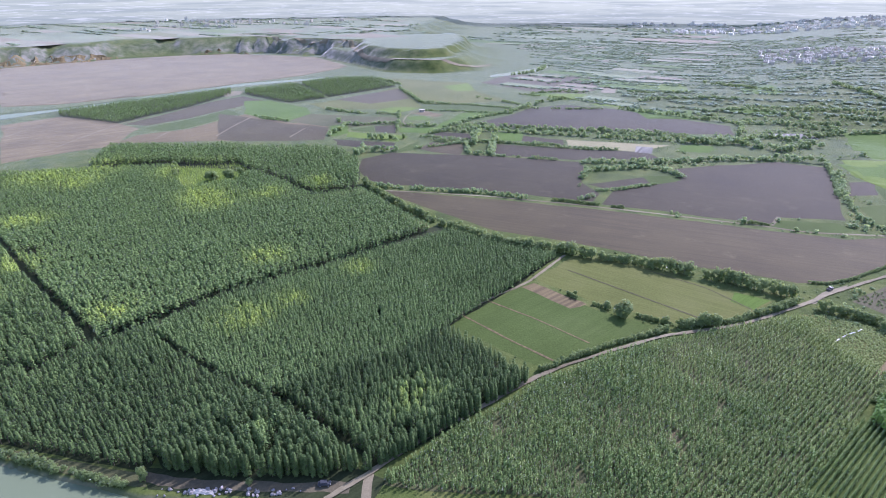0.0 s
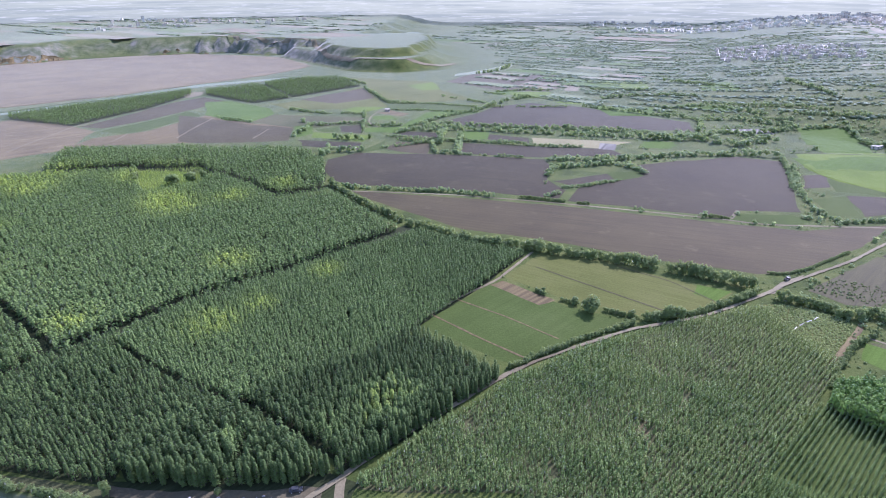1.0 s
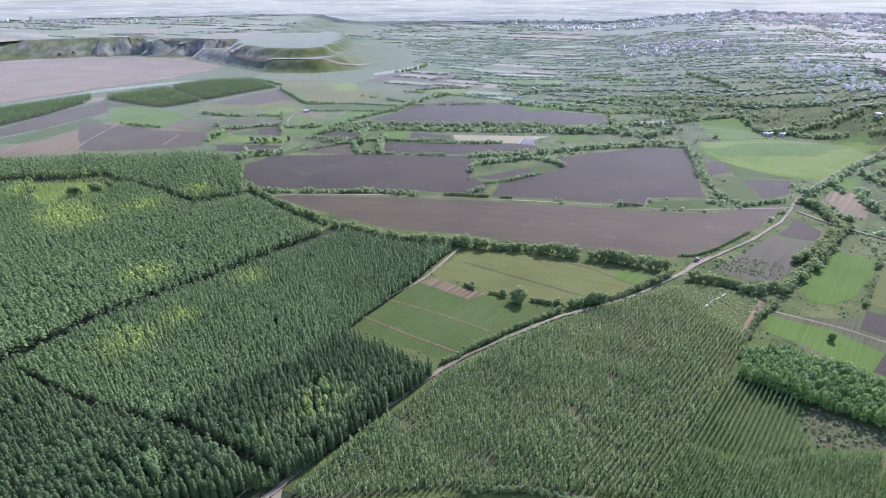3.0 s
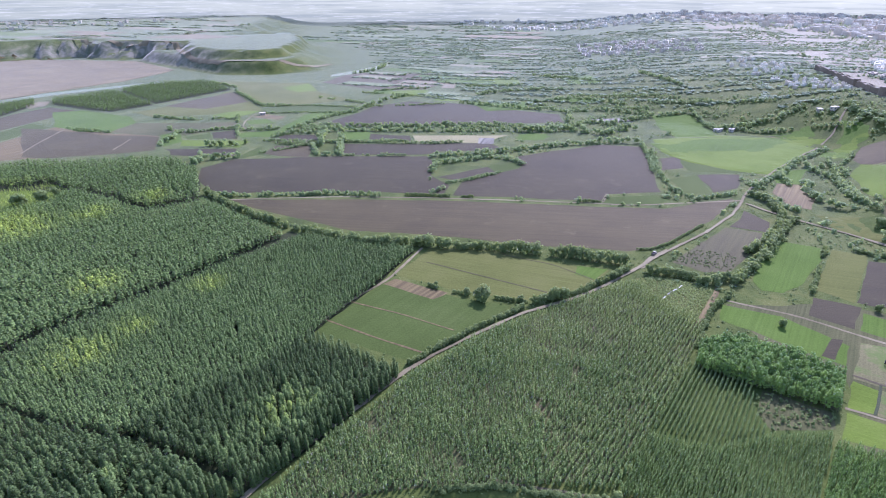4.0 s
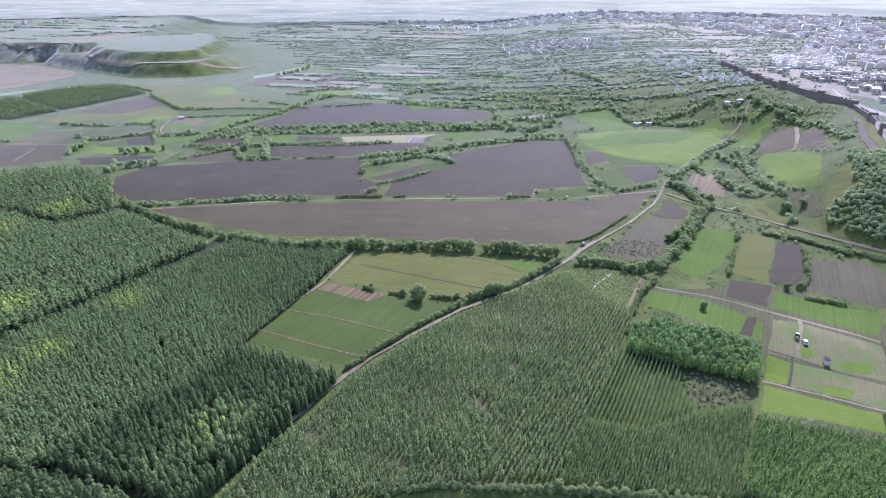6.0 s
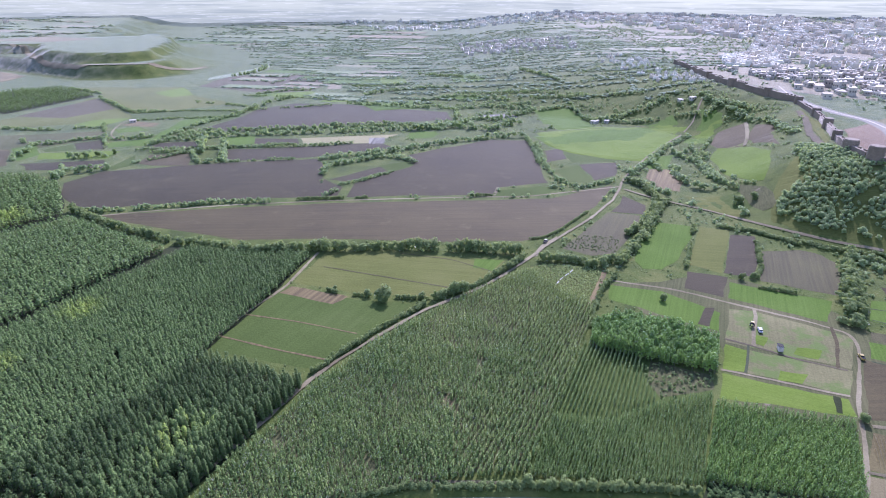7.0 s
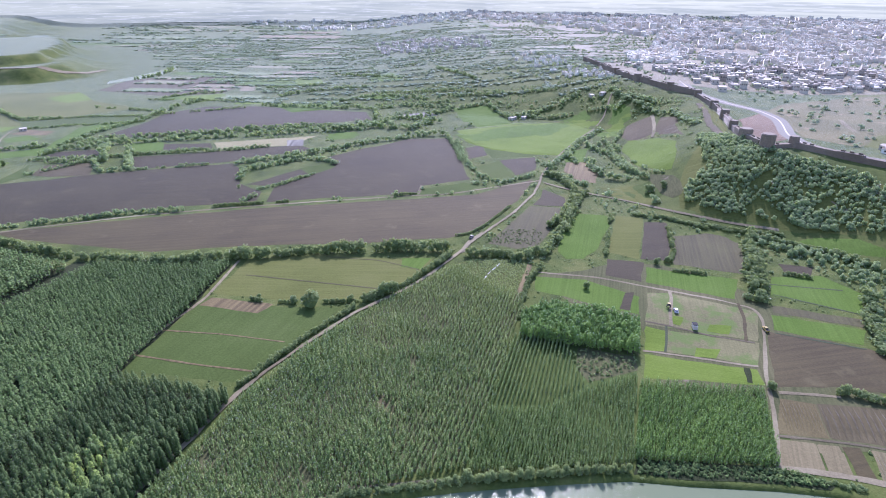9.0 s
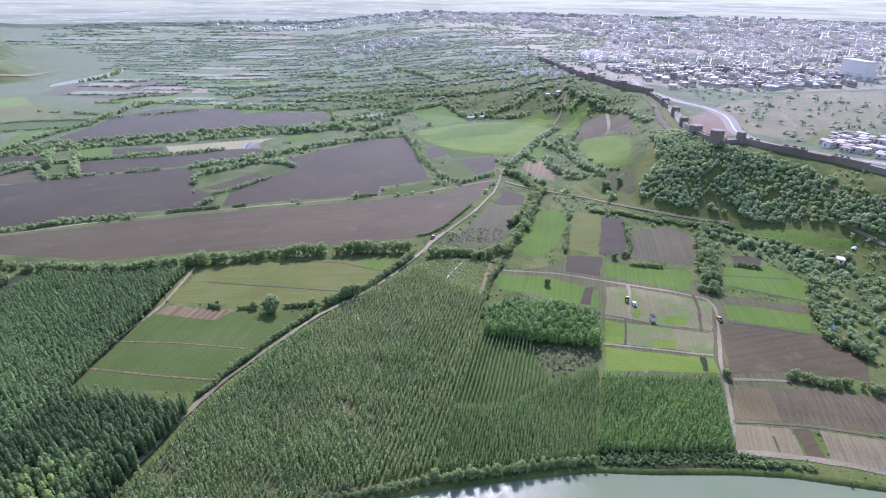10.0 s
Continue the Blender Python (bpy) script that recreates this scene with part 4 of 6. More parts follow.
def plant_out(name, kinds, spots, tall, wide, tone, mats, base=None):
    """One mesh of many plants: kinds are templates (verts, tris, slots) of height 1."""
    spots = np.asarray(spots, float)
    n = len(spots)
    pick = rng.integers(0, len(kinds), n)
    turn = rng.uniform(0, 2 * np.pi, n)
    z = height(spots) if base is None else base
    vs, ts, ss, tn, ns, off = [], [], [], [], [], 0
    for k, (v, t_, sl, nm) in enumerate(kinds):
        w = np.nonzero(pick == k)[0]
        if not len(w):
            continue
        c, s = np.cos(turn[w])[:, None], np.sin(turn[w])[:, None]
        x = (v[None, :, 0] * c - v[None, :, 1] * s) * wide[w][:, None] + spots[w, 0][:, None]
        y = (v[None, :, 0] * s + v[None, :, 1] * c) * wide[w][:, None] + spots[w, 1][:, None]
        zz = v[None, :, 2] * tall[w][:, None] + z[w][:, None]
        vs.append(np.stack([x, y, zz], 2).reshape(-1, 3))
        ts.append((t_[None] + (np.arange(len(w)) * len(v))[:, None, None] + off).reshape(-1, 3))
        ss.append(np.tile(sl, len(w)))
        tn.append(np.repeat(tone[w], len(v)))
        if nm is not None:
            ns.append(np.stack([nm[None, :, 0] * c - nm[None, :, 1] * s, nm[None, :, 0] * s + nm[None, :, 1] * c, np.broadcast_to(nm[None, :, 2], (len(w), len(nm)))], 2).reshape(-1, 3))
        off += len(w) * len(v)
    return mesh_of(name, np.concatenate(vs), np.concatenate(ts), mats, np.concatenate(tn), np.concatenate(ss), soft=np.concatenate(ns) if ns else None)


def scatter(outline, gap, heading=0.0, jitter=0.28, along=None):
    """Planting spots on a jittered grid inside an outline."""
    p = np.array(outline, float)
    c = p.mean(0)
    reach = np.abs(p - c).max() * 1.5
    a_ = radians(heading)
    u, w = np.array([math.cos(a_), math.sin(a_)]), np.array([-math.sin(a_), math.cos(a_)])
    gi, gj = np.meshgrid(np.arange(-reach, reach, along or gap), np.arange(-reach, reach, gap))
    q = c + gi.reshape(-1, 1) * u + gj.reshape(-1, 1) * w
    q = q + rng.normal(0, 1, q.shape) * jitter * gap
    return q[side(q, outline) < 0]


def poplar_kind(seed, n, size=0.08, wide=0.125, upright=0.7, tip=0.45, flat=0.5):
    return join((0, spindle(seed, n, 0.16, size, wide, upright, tip, 1.7, 0.09, flat)), (1, stem(0.012, 0.004, 0.8, 4)))


POPLAR = [poplar_kind(s, 52, 0.07, 0.135, 0.1, 0.28) for s in range(8)]
POPLAR_NEAR = [poplar_kind(s + 10, 78, 0.056, 0.125, 0.1, 0.26) for s in range(8)]
POPLAR_MID = [poplar_kind(s + 30, 27, 0.092, 0.14, 0.1, 0.3) for s in range(8)]
POPLAR_FAR = [poplar_kind(s + 20, 17, 0.114, 0.138, 0.25, 0.4, 0.7) for s in range(6)]
YOUNG = [join((0, spindle(s + 40, 26, 0.04, 0.125, 0.145, 0.4)), (1, stem(0.015, 0.006, 0.6, 3))) for s in range(6)]
YOUNG_DENSE = [join((0, spindle(s + 50, 36, 0.05, 0.09, 0.13, 0.45)), (1, stem(0.015, 0.006, 0.6, 3))) for s in range(6)]
BUSH = [join((0, dome(s + 60, 130, 8, 0.105, -0.02, 0.7))) for s in range(6)]
BUSH_TINY = [join((0, dome(s + 90, 15, 4, 0.29, -0.05, 1.6))) for s in range(6)]
BUSH_SMALL = [join((0, dome(s + 95, 26, 4, 0.19, -0.05, 1.0))) for s in range(6)]
BUSH_FAR = [join((0, dome(s + 70, 40, 5, 0.175, -0.05, 1.1))) for s in range(6)]
TREE = [join((0, dome(s + 80, 130, 9, 0.12, 0.08, 0.7)), (1, stem(0.035, 0.015, 0.6, 6))) for s in range(6)]

# poplar plantation: outline, height, grid step, lightness
LANES = [([(-190, 200), (-175, 222), (-128, 271), (-76, 310.5), (-10, 368)], 5.0), ([(-292, 330), (-239, 280), (-174, 223)], 4.8),
         ([(-149, 229), (-108, 198.5), (-79, 183)], 3.4), ([(-79, 184), (-58.5, 167), (-38, 150)], 5.2),
         ([(-346, 511), (-287, 530), (-217, 525), (-168, 490), (-117, 437)], 6.0), ([(-113, 165), (-80, 182)], 2.0)]
LIGHT = [(-226, 505, 24), (-250, 490, 20), (-190, 415, 22), (-205, 432, 18), (-118, 315, 13), (-180, 250, 11), (-257, 262, 18), (-270, 300, 18), (-24, 178, 14), (-10, 183, 6),
         (-110, 245, 15), (-90, 262, 10), (-60, 300, 10), (-366, 479, 26), (-322, 463, 20), (-325, 512, 26), (-151, 432, 14), (-246, 511, 22),
         (-311, 374, 18), (-116, 461, 12), (-40, 165, 7), (-75, 158, 6), (-20, 190, 8)]


# Dark ribbons paint the shade that lies in the rides.
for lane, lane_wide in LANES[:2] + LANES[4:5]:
    road(lane, 11.0, SOIL["dark_ground"], "grassy ride between the poplar blocks, shade in its colour", 0.1, "path")


def near_line(q, line):
    d = np.full(len(q), 1e9)
    p = np.array(line, float)
    for a_, b2 in zip(p, p[1:]):
        e, w = b2 - a_, q - a_
        d = np.minimum(d, np.linalg.norm(w - np.clip((w @ e) / (e @ e), 0, 1)[:, None] * e, axis=1))
    return d


def forest_tone(q, shift=0.0):
    tone = shift + 0.06 + 0.5 * (patches(q, 45, 8) * 0.5 + patches(q, 14, 9) * 0.5) + rng.normal(0, 0.13, len(q))
    tone = np.clip(tone, 0, 0.5)
    for x, y, r in LIGHT:
        tone += 0.95 * np.exp(-((q[:, 0] - x) ** 2 + (q[:, 1] - y) ** 2) / (0.8 * r * r)) * rng.uniform(-0.1, 0.95, len(q))
    return np.clip(tone, 0, 1)


CLEARING = [(-263, 523), (-208, 532), (-186, 500), (-192, 468), (-226, 448), (-250, 490)]
front, front_tall = [], []


def plantation(outline, tall, gap, heading, far=False, rows_apart=None, broad=1.0, vary=0.07, near=False, lighter=0.0):
    # Dark floor colour deepens the shade in the gaps between trees.
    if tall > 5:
        tagged(new("forest_floor", slab(outline, 0.03, SOIL["dark_ground"], "forest_floor")), "low growth and fallen leaves under the poplars, darkened for shade", "ground", kind="structure")
    q = scatter(outline, gap, heading, 0.33)
    for line, w in LANES:
        q = q[near_line(q, line) > w / 2]
    q = q[(rng.uniform(0, 1, len(q)) > (0.08 if vary > 0.1 else 0.03)) & (patches(q, 7, 12) > 0.06) & (side(q, CLEARING) > 0)]
    h = tall * (0.82 + 0.26 * patches(q, 30, 10) + rng.normal(0, vary, len(q)))
    keep = np.ones(len(q), bool)
    if rows_apart is not None:
        single = rows_apart(q)
        front.extend(q[single]), front_tall.extend(h[single])
        keep = ~single
    q, h = q[keep], h[keep]
    wide = h * rng.uniform(0.85, 1.2, len(q)) * broad * (1.15 if far else 1.0)
    # Near blocks toned darker for shaded gaps, some far ones lighter for haze.
    me = plant_out("poplar_plantation", POPLAR_FAR if far else POPLAR_NEAR if near else POPLAR_MID if tall < 6 else POPLAR, q, h, wide, np.clip(forest_tone(q, lighter - 0.42 * near), 0, 1), [LEAF_POPLAR, BARK])
    tagged(new("poplar_plantation", me), "dense plantation of slender dark green poplars", "forest", kind="stuff")


plantation([(-34.4, 143.4), (-21.4, 153.7), (8.7, 178.0), (29.1, 196.4), (10.8, 214.2), (-8.2, 233.5), (-25.6, 216.6), (-50.0, 205.6), (-77.4, 185.9), (-57.0, 167.1), (-38.6, 152.3)],
           7.6, 1.75, 42, broad=1.0, vary=0.11, near=True, rows_apart=lambda q: near_line(q, [(-34, 143), (-21, 153), (9, 178), (29, 196)]) < 4.2)
plantation([(-37.7, 145.5), (-51.2, 141.5), (-82.4, 142.3), (-105.5, 145.1), (-114.0, 153.6), (-113.1, 165.5), (-81.0, 182.3), (-60.3, 167.1), (-40.7, 152.3)],
           8.8, 1.8, 42, broad=1.0, vary=0.11, near=True, rows_apart=lambda q: q[:, 1] < 150)
plantation([(-76.5, 183.9), (-49.2, 202.2), (-25.3, 215.5), (-9.3, 235.8), (30, 279), (61, 319), (24, 335), (-4, 358), (-40.5, 334.0), (-76.1, 308.6), (-127.5, 269.2), (-148.2, 239.7), (-148.9, 229.2), (-107.8, 199.4)], 5.6, 1.42, 42, vary=0.1, lighter=0.15)
plantation([(-203.4, 201.7), (-188.4, 201.7), (-173.0, 220.9), (-150.5, 238.6), (-148.5, 228.2), (-108.2, 197.4), (-80.1, 180.3), (-111.6, 163.7), (-112.1, 147.7), (-113.3, 145), (-139.8, 150.3), (-168.7, 157.2), (-225.9, 163), (-266.3, 201.8)], 6.6, 1.7, 42, vary=0.1, lighter=-0.26)
plantation([(-403, 328), (-290, 327), (-239, 279), (-175.4, 223.6), (-188.7, 203.1), (-203.7, 203.1), (-284, 208)], 8.6, 2.3, 42, vary=0.09, lighter=-0.06)
plantation([(-292, 332), (-463, 493), (-342, 506), (-216, 521), (-169, 488), (-117, 432), (-78, 446), (-19, 361), (-76.6, 312.4), (-128.7, 273.3), (-174.6, 224.6), (-239, 281)], 7.2, 2.0, 42, True, lighter=0.3)
plantation([(-346, 517), (-364, 591), (-242, 594), (-118, 572), (-93, 534), (-82, 457), (-117, 442), (-168, 493), (-219, 529), (-287, 534)], 8.6, 2.6, 42, True, lighter=0.3)
for far_block in ([(-548, 798), (-428, 935), (-372, 985), (-356, 939), (-382, 827), (-428, 720), (-533, 774)], [(-344, 973), (-285, 1035), (-271, 1030), (-195, 900), (-241, 860), (-334, 940)],
                  [(-268, 1040), (-224, 1111), (-144, 1103), (-96, 1008), (-192, 908)]):
    plantation(far_block, 6.5, 3.0, 20, True, lighter=0.4)


# single poplars along the road and the bank
def tree_thing(name, crown, leaf, trunk, tone, label, category):
    top = new(name)
    c = new("crown", mesh_of("crown", crown[0], crown[1], [leaf], np.full(len(crown[0]), tone), soft=crown[2] if len(crown) > 2 else None))
    s = new("trunk", mesh_of("trunk", trunk[0], trunk[1], [BARK], smooth=True))
    c.parent = s.parent = top
    return tagged(top, label, category, kind="")


# Edge poplars get the darkest tones, the shade of the front put in.
models = [tree_thing("poplar_tree", spindle(100 + s, 190, 0.05, 0.046, 0.105, 0.1, 0.28), LEAF_POPLAR, stem(0.012, 0.004, 0.85, 6), 0.02 * s,
                     "slender green poplar at the plantation edge, coloured dark for shade", "tree") for s in range(6)]
spots = [(x, y, h) for (x, y), h in zip(front, front_tall)]
spots.sort(key=lambda s: s[0] ** 2 + s[1] ** 2)
for k, (x, y, h) in enumerate(spots[:300]):
    m = pose(x, y, level(x, y), 0, 0, rng.uniform(0, 360)) @ Matrix.Diagonal((h * rng.uniform(0.9, 1.25), h * rng.uniform(0.9, 1.25), h, 1))
    if k < 6:
        models[k].matrix_basis = m
        tagged(models[k], group="poplars along the track")
    else:
        copy_thing(models[k % 6], m @ Matrix.Diagonal(tuple(1 / s for s in models[k % 6].scale) + (1,)))
rest = np.array(spots[300:]).reshape(-1, 3)
if len(rest):
    tagged(new("poplar_row", plant_out("poplar_row", POPLAR, rest[:, :2], rest[:, 2], rest[:, 2], forest_tone(rest[:, :2]), [LEAF_POPLAR, BARK])),
           "row of slender poplars at the plantation edge", "forest", kind="stuff")


# young plantings, with a few bare spots where saplings have failed
BARE = [(78.2, 160, 3.8), (98.5, 195, 2.6), (101.7, 179, 2.4), (12, 168, 2.2), (40, 141, 2.0), (126, 205, 2.2)]


def young(name, outline, tall, gap, along, heading, kinds, leaf, tone0, label, thin=0.0, jitter=0.2, slim=1.0):
    q = scatter(outline, gap, heading, jitter, along)
    keep = patches(q, 9, 21) * 0.6 + patches(q, 3, 22) * 0.4 > thin
    for x, y, r in BARE:
        keep &= rng.uniform(0, 1, len(q)) > 0.95 * np.exp(-((q[:, 0] - x) ** 2 + 0.3 * (q[:, 1] - y) ** 2) / (r * r))
    q = q[keep]
    h = tall * (0.65 + 0.5 * patches(q, 16, 23) + rng.normal(0, 0.12, len(q)))
    drier = 0.3 * ease((q[:, 0] + 0.35 * q[:, 1] - 130) / 90) if name == "young_poplars" else np.zeros(len(q))
    h = h * (1 - 0.5 * drier)
    tone = np.clip(tone0 + drier + 0.35 * (patches(q, 20, 24) - 0.5) + rng.normal(0, 0.16, len(q)), 0, 1)
    me = plant_out(name, kinds, q, h, h * slim * rng.uniform(0.8, 1.25, len(q)), tone, [leaf, BARK])
    tagged(new(name, me), label, "saplings", kind="stuff")


YOUNG_AREA = [(-5, 164), (17.8, 182), (36.7, 196.6), (70.7, 214.4), (104.4, 228.8), (146.7, 240.5), (171.3, 246.6), (180.2, 197.8), (166.1, 181.3), (151.2, 168.6), (115.0, 138.2), (88.0, 116.0), (55.8, 125.8), (20, 134), (-10, 136), (-30, 139)]
young("young_poplars", YOUNG_AREA, 4.2, 1.75, 0.95, 39.7, YOUNG, LEAF_YOUNG, 0.5, "rows of young grey-green poplar saplings over dry grass", 0.14, 0.14, 0.9)
young("weeds", [(171.9, 248.6), (186, 249.0), (193.4, 243.8), (207, 232.5), (208.2, 226.5), (197.5, 216), (176, 197.5), (168, 215), (160, 236)], 1.0, 1.0, 1.0, 10, BUSH_SMALL, LEAF_YOUNG, 0.9, "tangled light green weeds and scrub", 0.12, 0.4, 1.3)
young("young_rows", [(153.5, 170.9), (172.8, 153.6), (159.1, 137.4), (155.7, 125.8), (131.2, 125.8), (113.8, 137.9)], 3.4, 1.75, 0.8, 39.7, YOUNG_DENSE, LEAF_YOUNG, 0.52, "sharply drawn rows of young trees", 0.0, 0.06)
young("dense_saplings", [(112.2, 135.9), (129.4, 124.0), (154.1, 123.5), (178.3, 118.8), (136.3, 85.6), (108.8, 100), (86.0, 114.0)], 3.8, 1.15, 1.0, 39.7, YOUNG_DENSE, LEAF_YOUNG, 0.32, "dense even stand of blue-green saplings", 0.0, 0.15)
young("orchard_bushes", [(168.2, 147.0), (188.6, 126.3), (181.6, 120.7), (157.4, 126.5), (159.5, 137.1)], 2.2, 2.6, 2.6, 39.7, BUSH_FAR, LEAF_BUSH, 0.55, "low orchard bushes in grass", 0.1, 0.2)
young("tall_grove", [(165.3, 179.4), (188.2, 178.1), (210.0, 144.3), (190.2, 127.6), (168.5, 150.4), (154.9, 166.3)], 8.4, 1.4, 1.35, 39.7, POPLAR, LEAF_FRESH, 0.72, "grove of tall bright-topped trees in shadow below", 0.0, 0.25, 1.15)
young("bright_grove", [(174.5, 114.2), (214.0, 83.8), (178, 57.2), (138.2, 86.6)], 4.4, 1.15, 1.0, 39.7, YOUNG_DENSE, LEAF_FRESH, 0.7, "even grove of fresh green young trees", 0.0, 0.22)


# Dark leaf tone paints the bank's shade onto the scrub.
young("bank_scrub", [(139, 85.4), (178, 56.2), (184.5, 46), (183, 43.5), (170, 55), (147, 72.5), (134.5, 82.5)], 1.5, 1.1, 1.0, 39.7, BUSH_SMALL, LEAF_POPLAR, 0.2, "low scrub on the river bank, coloured dark for shade", 0.1, 0.3, 1.2)
young("field_weeds", [(206.6, 266.3), (221.4, 272.4), (233.8, 274.6), (250.3, 264.4), (251.9, 255.5), (234.1, 243.5), (225.1, 250.6), (215.1, 260.1)], 0.9, 2.1, 2.1, 25, BUSH_SMALL, LEAF_BUSH, 0.5, "scattered weeds over the end of the field", 0.3, 0.45, 1.6)
young("clearing_saplings", CLEARING, 3.0, 2.2, 2.0, 42, YOUNG_DENSE, LEAF_POPLAR, 0.9, "bright yellow-green young trees in a clearing", 0.0, 0.25)


# rough grass and weeds between the plots
q = rng.uniform((-60, 20), (360, 340), (11000, 2))
q = q[(height(q) > -0.3) & (height(q) < 3)]
for plot in plots + [YOUNG_AREA]:
    if np.hypot(*np.mean(plot, axis=0)) < 480:
        q = q[side(q, plot) > 0.4]
q = q[(patches(q, 12, 95) > 0.3) & (q[:, 0] * 0.85 + q[:, 1] > 120)]
q = q[(near_line(q, MAIN_ROAD) > 2.4) & (near_line(q, LANE) > 2.0)]
h = rng.gamma(3, 0.16, len(q))
tagged(new("rough_grass", plant_out("rough_grass", BUSH_SMALL, q, h, h * rng.uniform(1.2, 2.4, len(q)), rng.uniform(0.1, 0.7, len(q)), [LEAF_BUSH, BARK])), "rough weeds and tufts of grass along field margins", "weeds", kind="stuff")


# hedges
def hedge(points, tall, wide, label="uneven hedge of bushes and small trees", gaps=0.12):
    p = np.array(points, float)
    s = np.concatenate([[0], np.cumsum(np.hypot(*np.diff(p, axis=0).T))])
    far = np.hypot(*p.mean(0)) > 430
    step = wide * (0.36 if far else 0.24)
    t_ = np.arange(0, s[-1], step)
    t_ = t_ + rng.normal(0, step * 0.3, len(t_))
    q = np.stack([np.interp(t_, s, p[:, 0]), np.interp(t_, s, p[:, 1])], 1) + rng.normal(0, wide * 0.16, (len(t_), 2))
    keep = patches(q, 14, 31) > gaps
    q = q[keep]
    h = tall * (0.62 + 0.6 * patches(q, 11, 32) + rng.normal(0, 0.1, len(q)))
    h = np.clip(h, tall * 0.35, tall * 1.4)
    w = np.maximum(wide, h) * rng.uniform(0.6, 1.05, len(q))
    tone = np.clip(0.45 + 0.5 * (patches(q, 18, 33) - 0.5) + rng.normal(0, 0.1, len(q)), 0, 1)
    # Hedges beyond 430 m take the paler leaf with haze in it.
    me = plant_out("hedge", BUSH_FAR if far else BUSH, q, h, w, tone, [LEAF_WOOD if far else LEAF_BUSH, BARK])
    tagged(new("hedge", me), label, "hedge", kind="")

hedge([(67.9, 327.0), (83.7, 317.7), (102.9, 311.1), (129.1, 297.9), (155.7, 283.5), (179.0, 267.8)], 8, 7)
hedge([(-79, 471), (-48, 418), (-16, 379), (15, 350), (43.9, 336.0), (68.1, 327.9)], 6, 6)
hedge([(33.8, 202.5), (49.1, 210.9), (72.8, 223.1), (100.9, 235.3)], 3.5, 3)
hedge([(107.3, 237.9), (134.0, 241.5), (154.8, 249.6), (178.4, 261.0)], 4.5, 4)
hedge([(40.8, 284.2), (57.9, 272.8), (68.0, 262.1), (105.1, 239.4)], 2.2, 2, gaps=0.42)
hedge([(-76, 464), (-57, 458)], 5, 5)
hedge([(-4, 449), (26, 442), (56, 429)], 5, 5)
hedge([(65, 430), (128, 406)], 3, 3, gaps=0.42)
hedge([(176, 382), (220, 371)], 2.5, 3, gaps=0.42)
hedge([(186.5, 253.6), (194.4, 249.1), (203.6, 242.2), (208.3, 234.2), (216.1, 232.6), (226.7, 235.3)], 6.5, 7, gaps=0.0)
hedge([(198.4, 284.0), (207.6, 282.6), (221.3, 286.4), (242.4, 297.4), (264.9, 309)], 1.6, 2.4, "low dark bushes along the field road")
hedge([(224.4, 229.8), (249.8, 243.4), (279, 262), (306, 284), (332, 310), (343, 333), (343, 355)], 6, 7)
hedge([(356, 366), (404, 393), (466, 429), (517, 451)], 5, 8)
hedge([(448, 408), (438, 363), (412, 323)], 5, 6)
hedge([(343, 494), (307, 426), (289, 378), (293, 357), (332, 358)], 4, 5)
hedge([(349, 522), (321, 461), (302, 427)], 4, 5)
hedge([(110, 482), (124, 506), (150, 508), (175, 514), (198, 498), (198, 481)], 6, 8)
hedge([(105, 462), (114, 447), (132, 449), (161, 460), (194, 473)], 3, 4, gaps=0.42)
hedge([(95, 423), (110, 433)], 4, 4)
hedge([(122, 532), (179, 526), (245, 536), (310, 535), (347, 527)], 6, 9)
hedge([(6, 699), (89, 678), (154, 662), (254, 641)], 6, 8)
hedge([(5, 676), (86, 655), (148, 637), (243, 613), (284, 593)], 6, 8)
hedge([(247, 606), (302, 600), (329, 569), (375, 584)], 8, 12)
hedge([(-37, 639), (20, 617), (55, 610), (134, 581), (170, 577)], 4, 5)
hedge([(42, 559), (117, 535)], 3, 4, gaps=0.42)
hedge([(13, 605), (14, 568), (38, 560), (41, 595)], 6, 6)
hedge([(319, 636), (345, 681), (343, 702), (273, 755), (229, 797)], 6, 7)
hedge([(354, 614), (430, 634), (482, 624), (463, 554), (573, 541)], 6, 8)
hedge([(81.8, 111.6), (97.3, 103.7), (115, 94.6), (132.6, 84.9)], 2.6, 2.6, gaps=0.0)
hedge([(28, 131.5), (49.0, 127), (60.5, 121.6), (71.3, 116.6), (83.2, 110.9)], 2.2, 3.4, gaps=0.05)
hedge([(184.6, 44.9), (195.0, 32.6), (205.6, 19.7)], 1.5, 3, gaps=0.42)
hedge([(-170.1, 152.5), (-145.1, 145.7), (-125.9, 140.1), (-110.3, 136.2)], 3, 4, gaps=0.42)
hedge([(238.7, 66.0), (247.5, 52.8), (260.5, 37.1)], 4, 5)
hedge([(275.7, 173.6), (300.5, 148.0)], 2.5, 2.5, gaps=0.42)
hedge([(330, 218), (297, 189), (284.4, 182.0)], 3, 3, gaps=0.42)
hedge([(256.3, 207.5), (293, 238), (316, 256)], 3, 3, gaps=0.42)
hedge([(362, 179), (311.6, 147.4), (286.7, 126.2), (279.9, 127.3)], 6, 9)
hedge([(342, 98), (304.3, 79.9), (286.2, 67.7), (280.5, 49.3)], 6, 9)
hedge([(166.3, 181.5), (181, 196.5), (194.5, 208.5), (205.5, 214.0), (215.2, 219.5)], 3.2, 3.2, gaps=0.3)
hedge([(260, 262), (297, 277), (333, 300)], 6, 6)
hedge([(316, 260), (342, 230), (350, 198)], 3, 4, gaps=0.42)
hedge([(594, 512), (564, 431), (537, 373), (498, 319)], 6, 10)
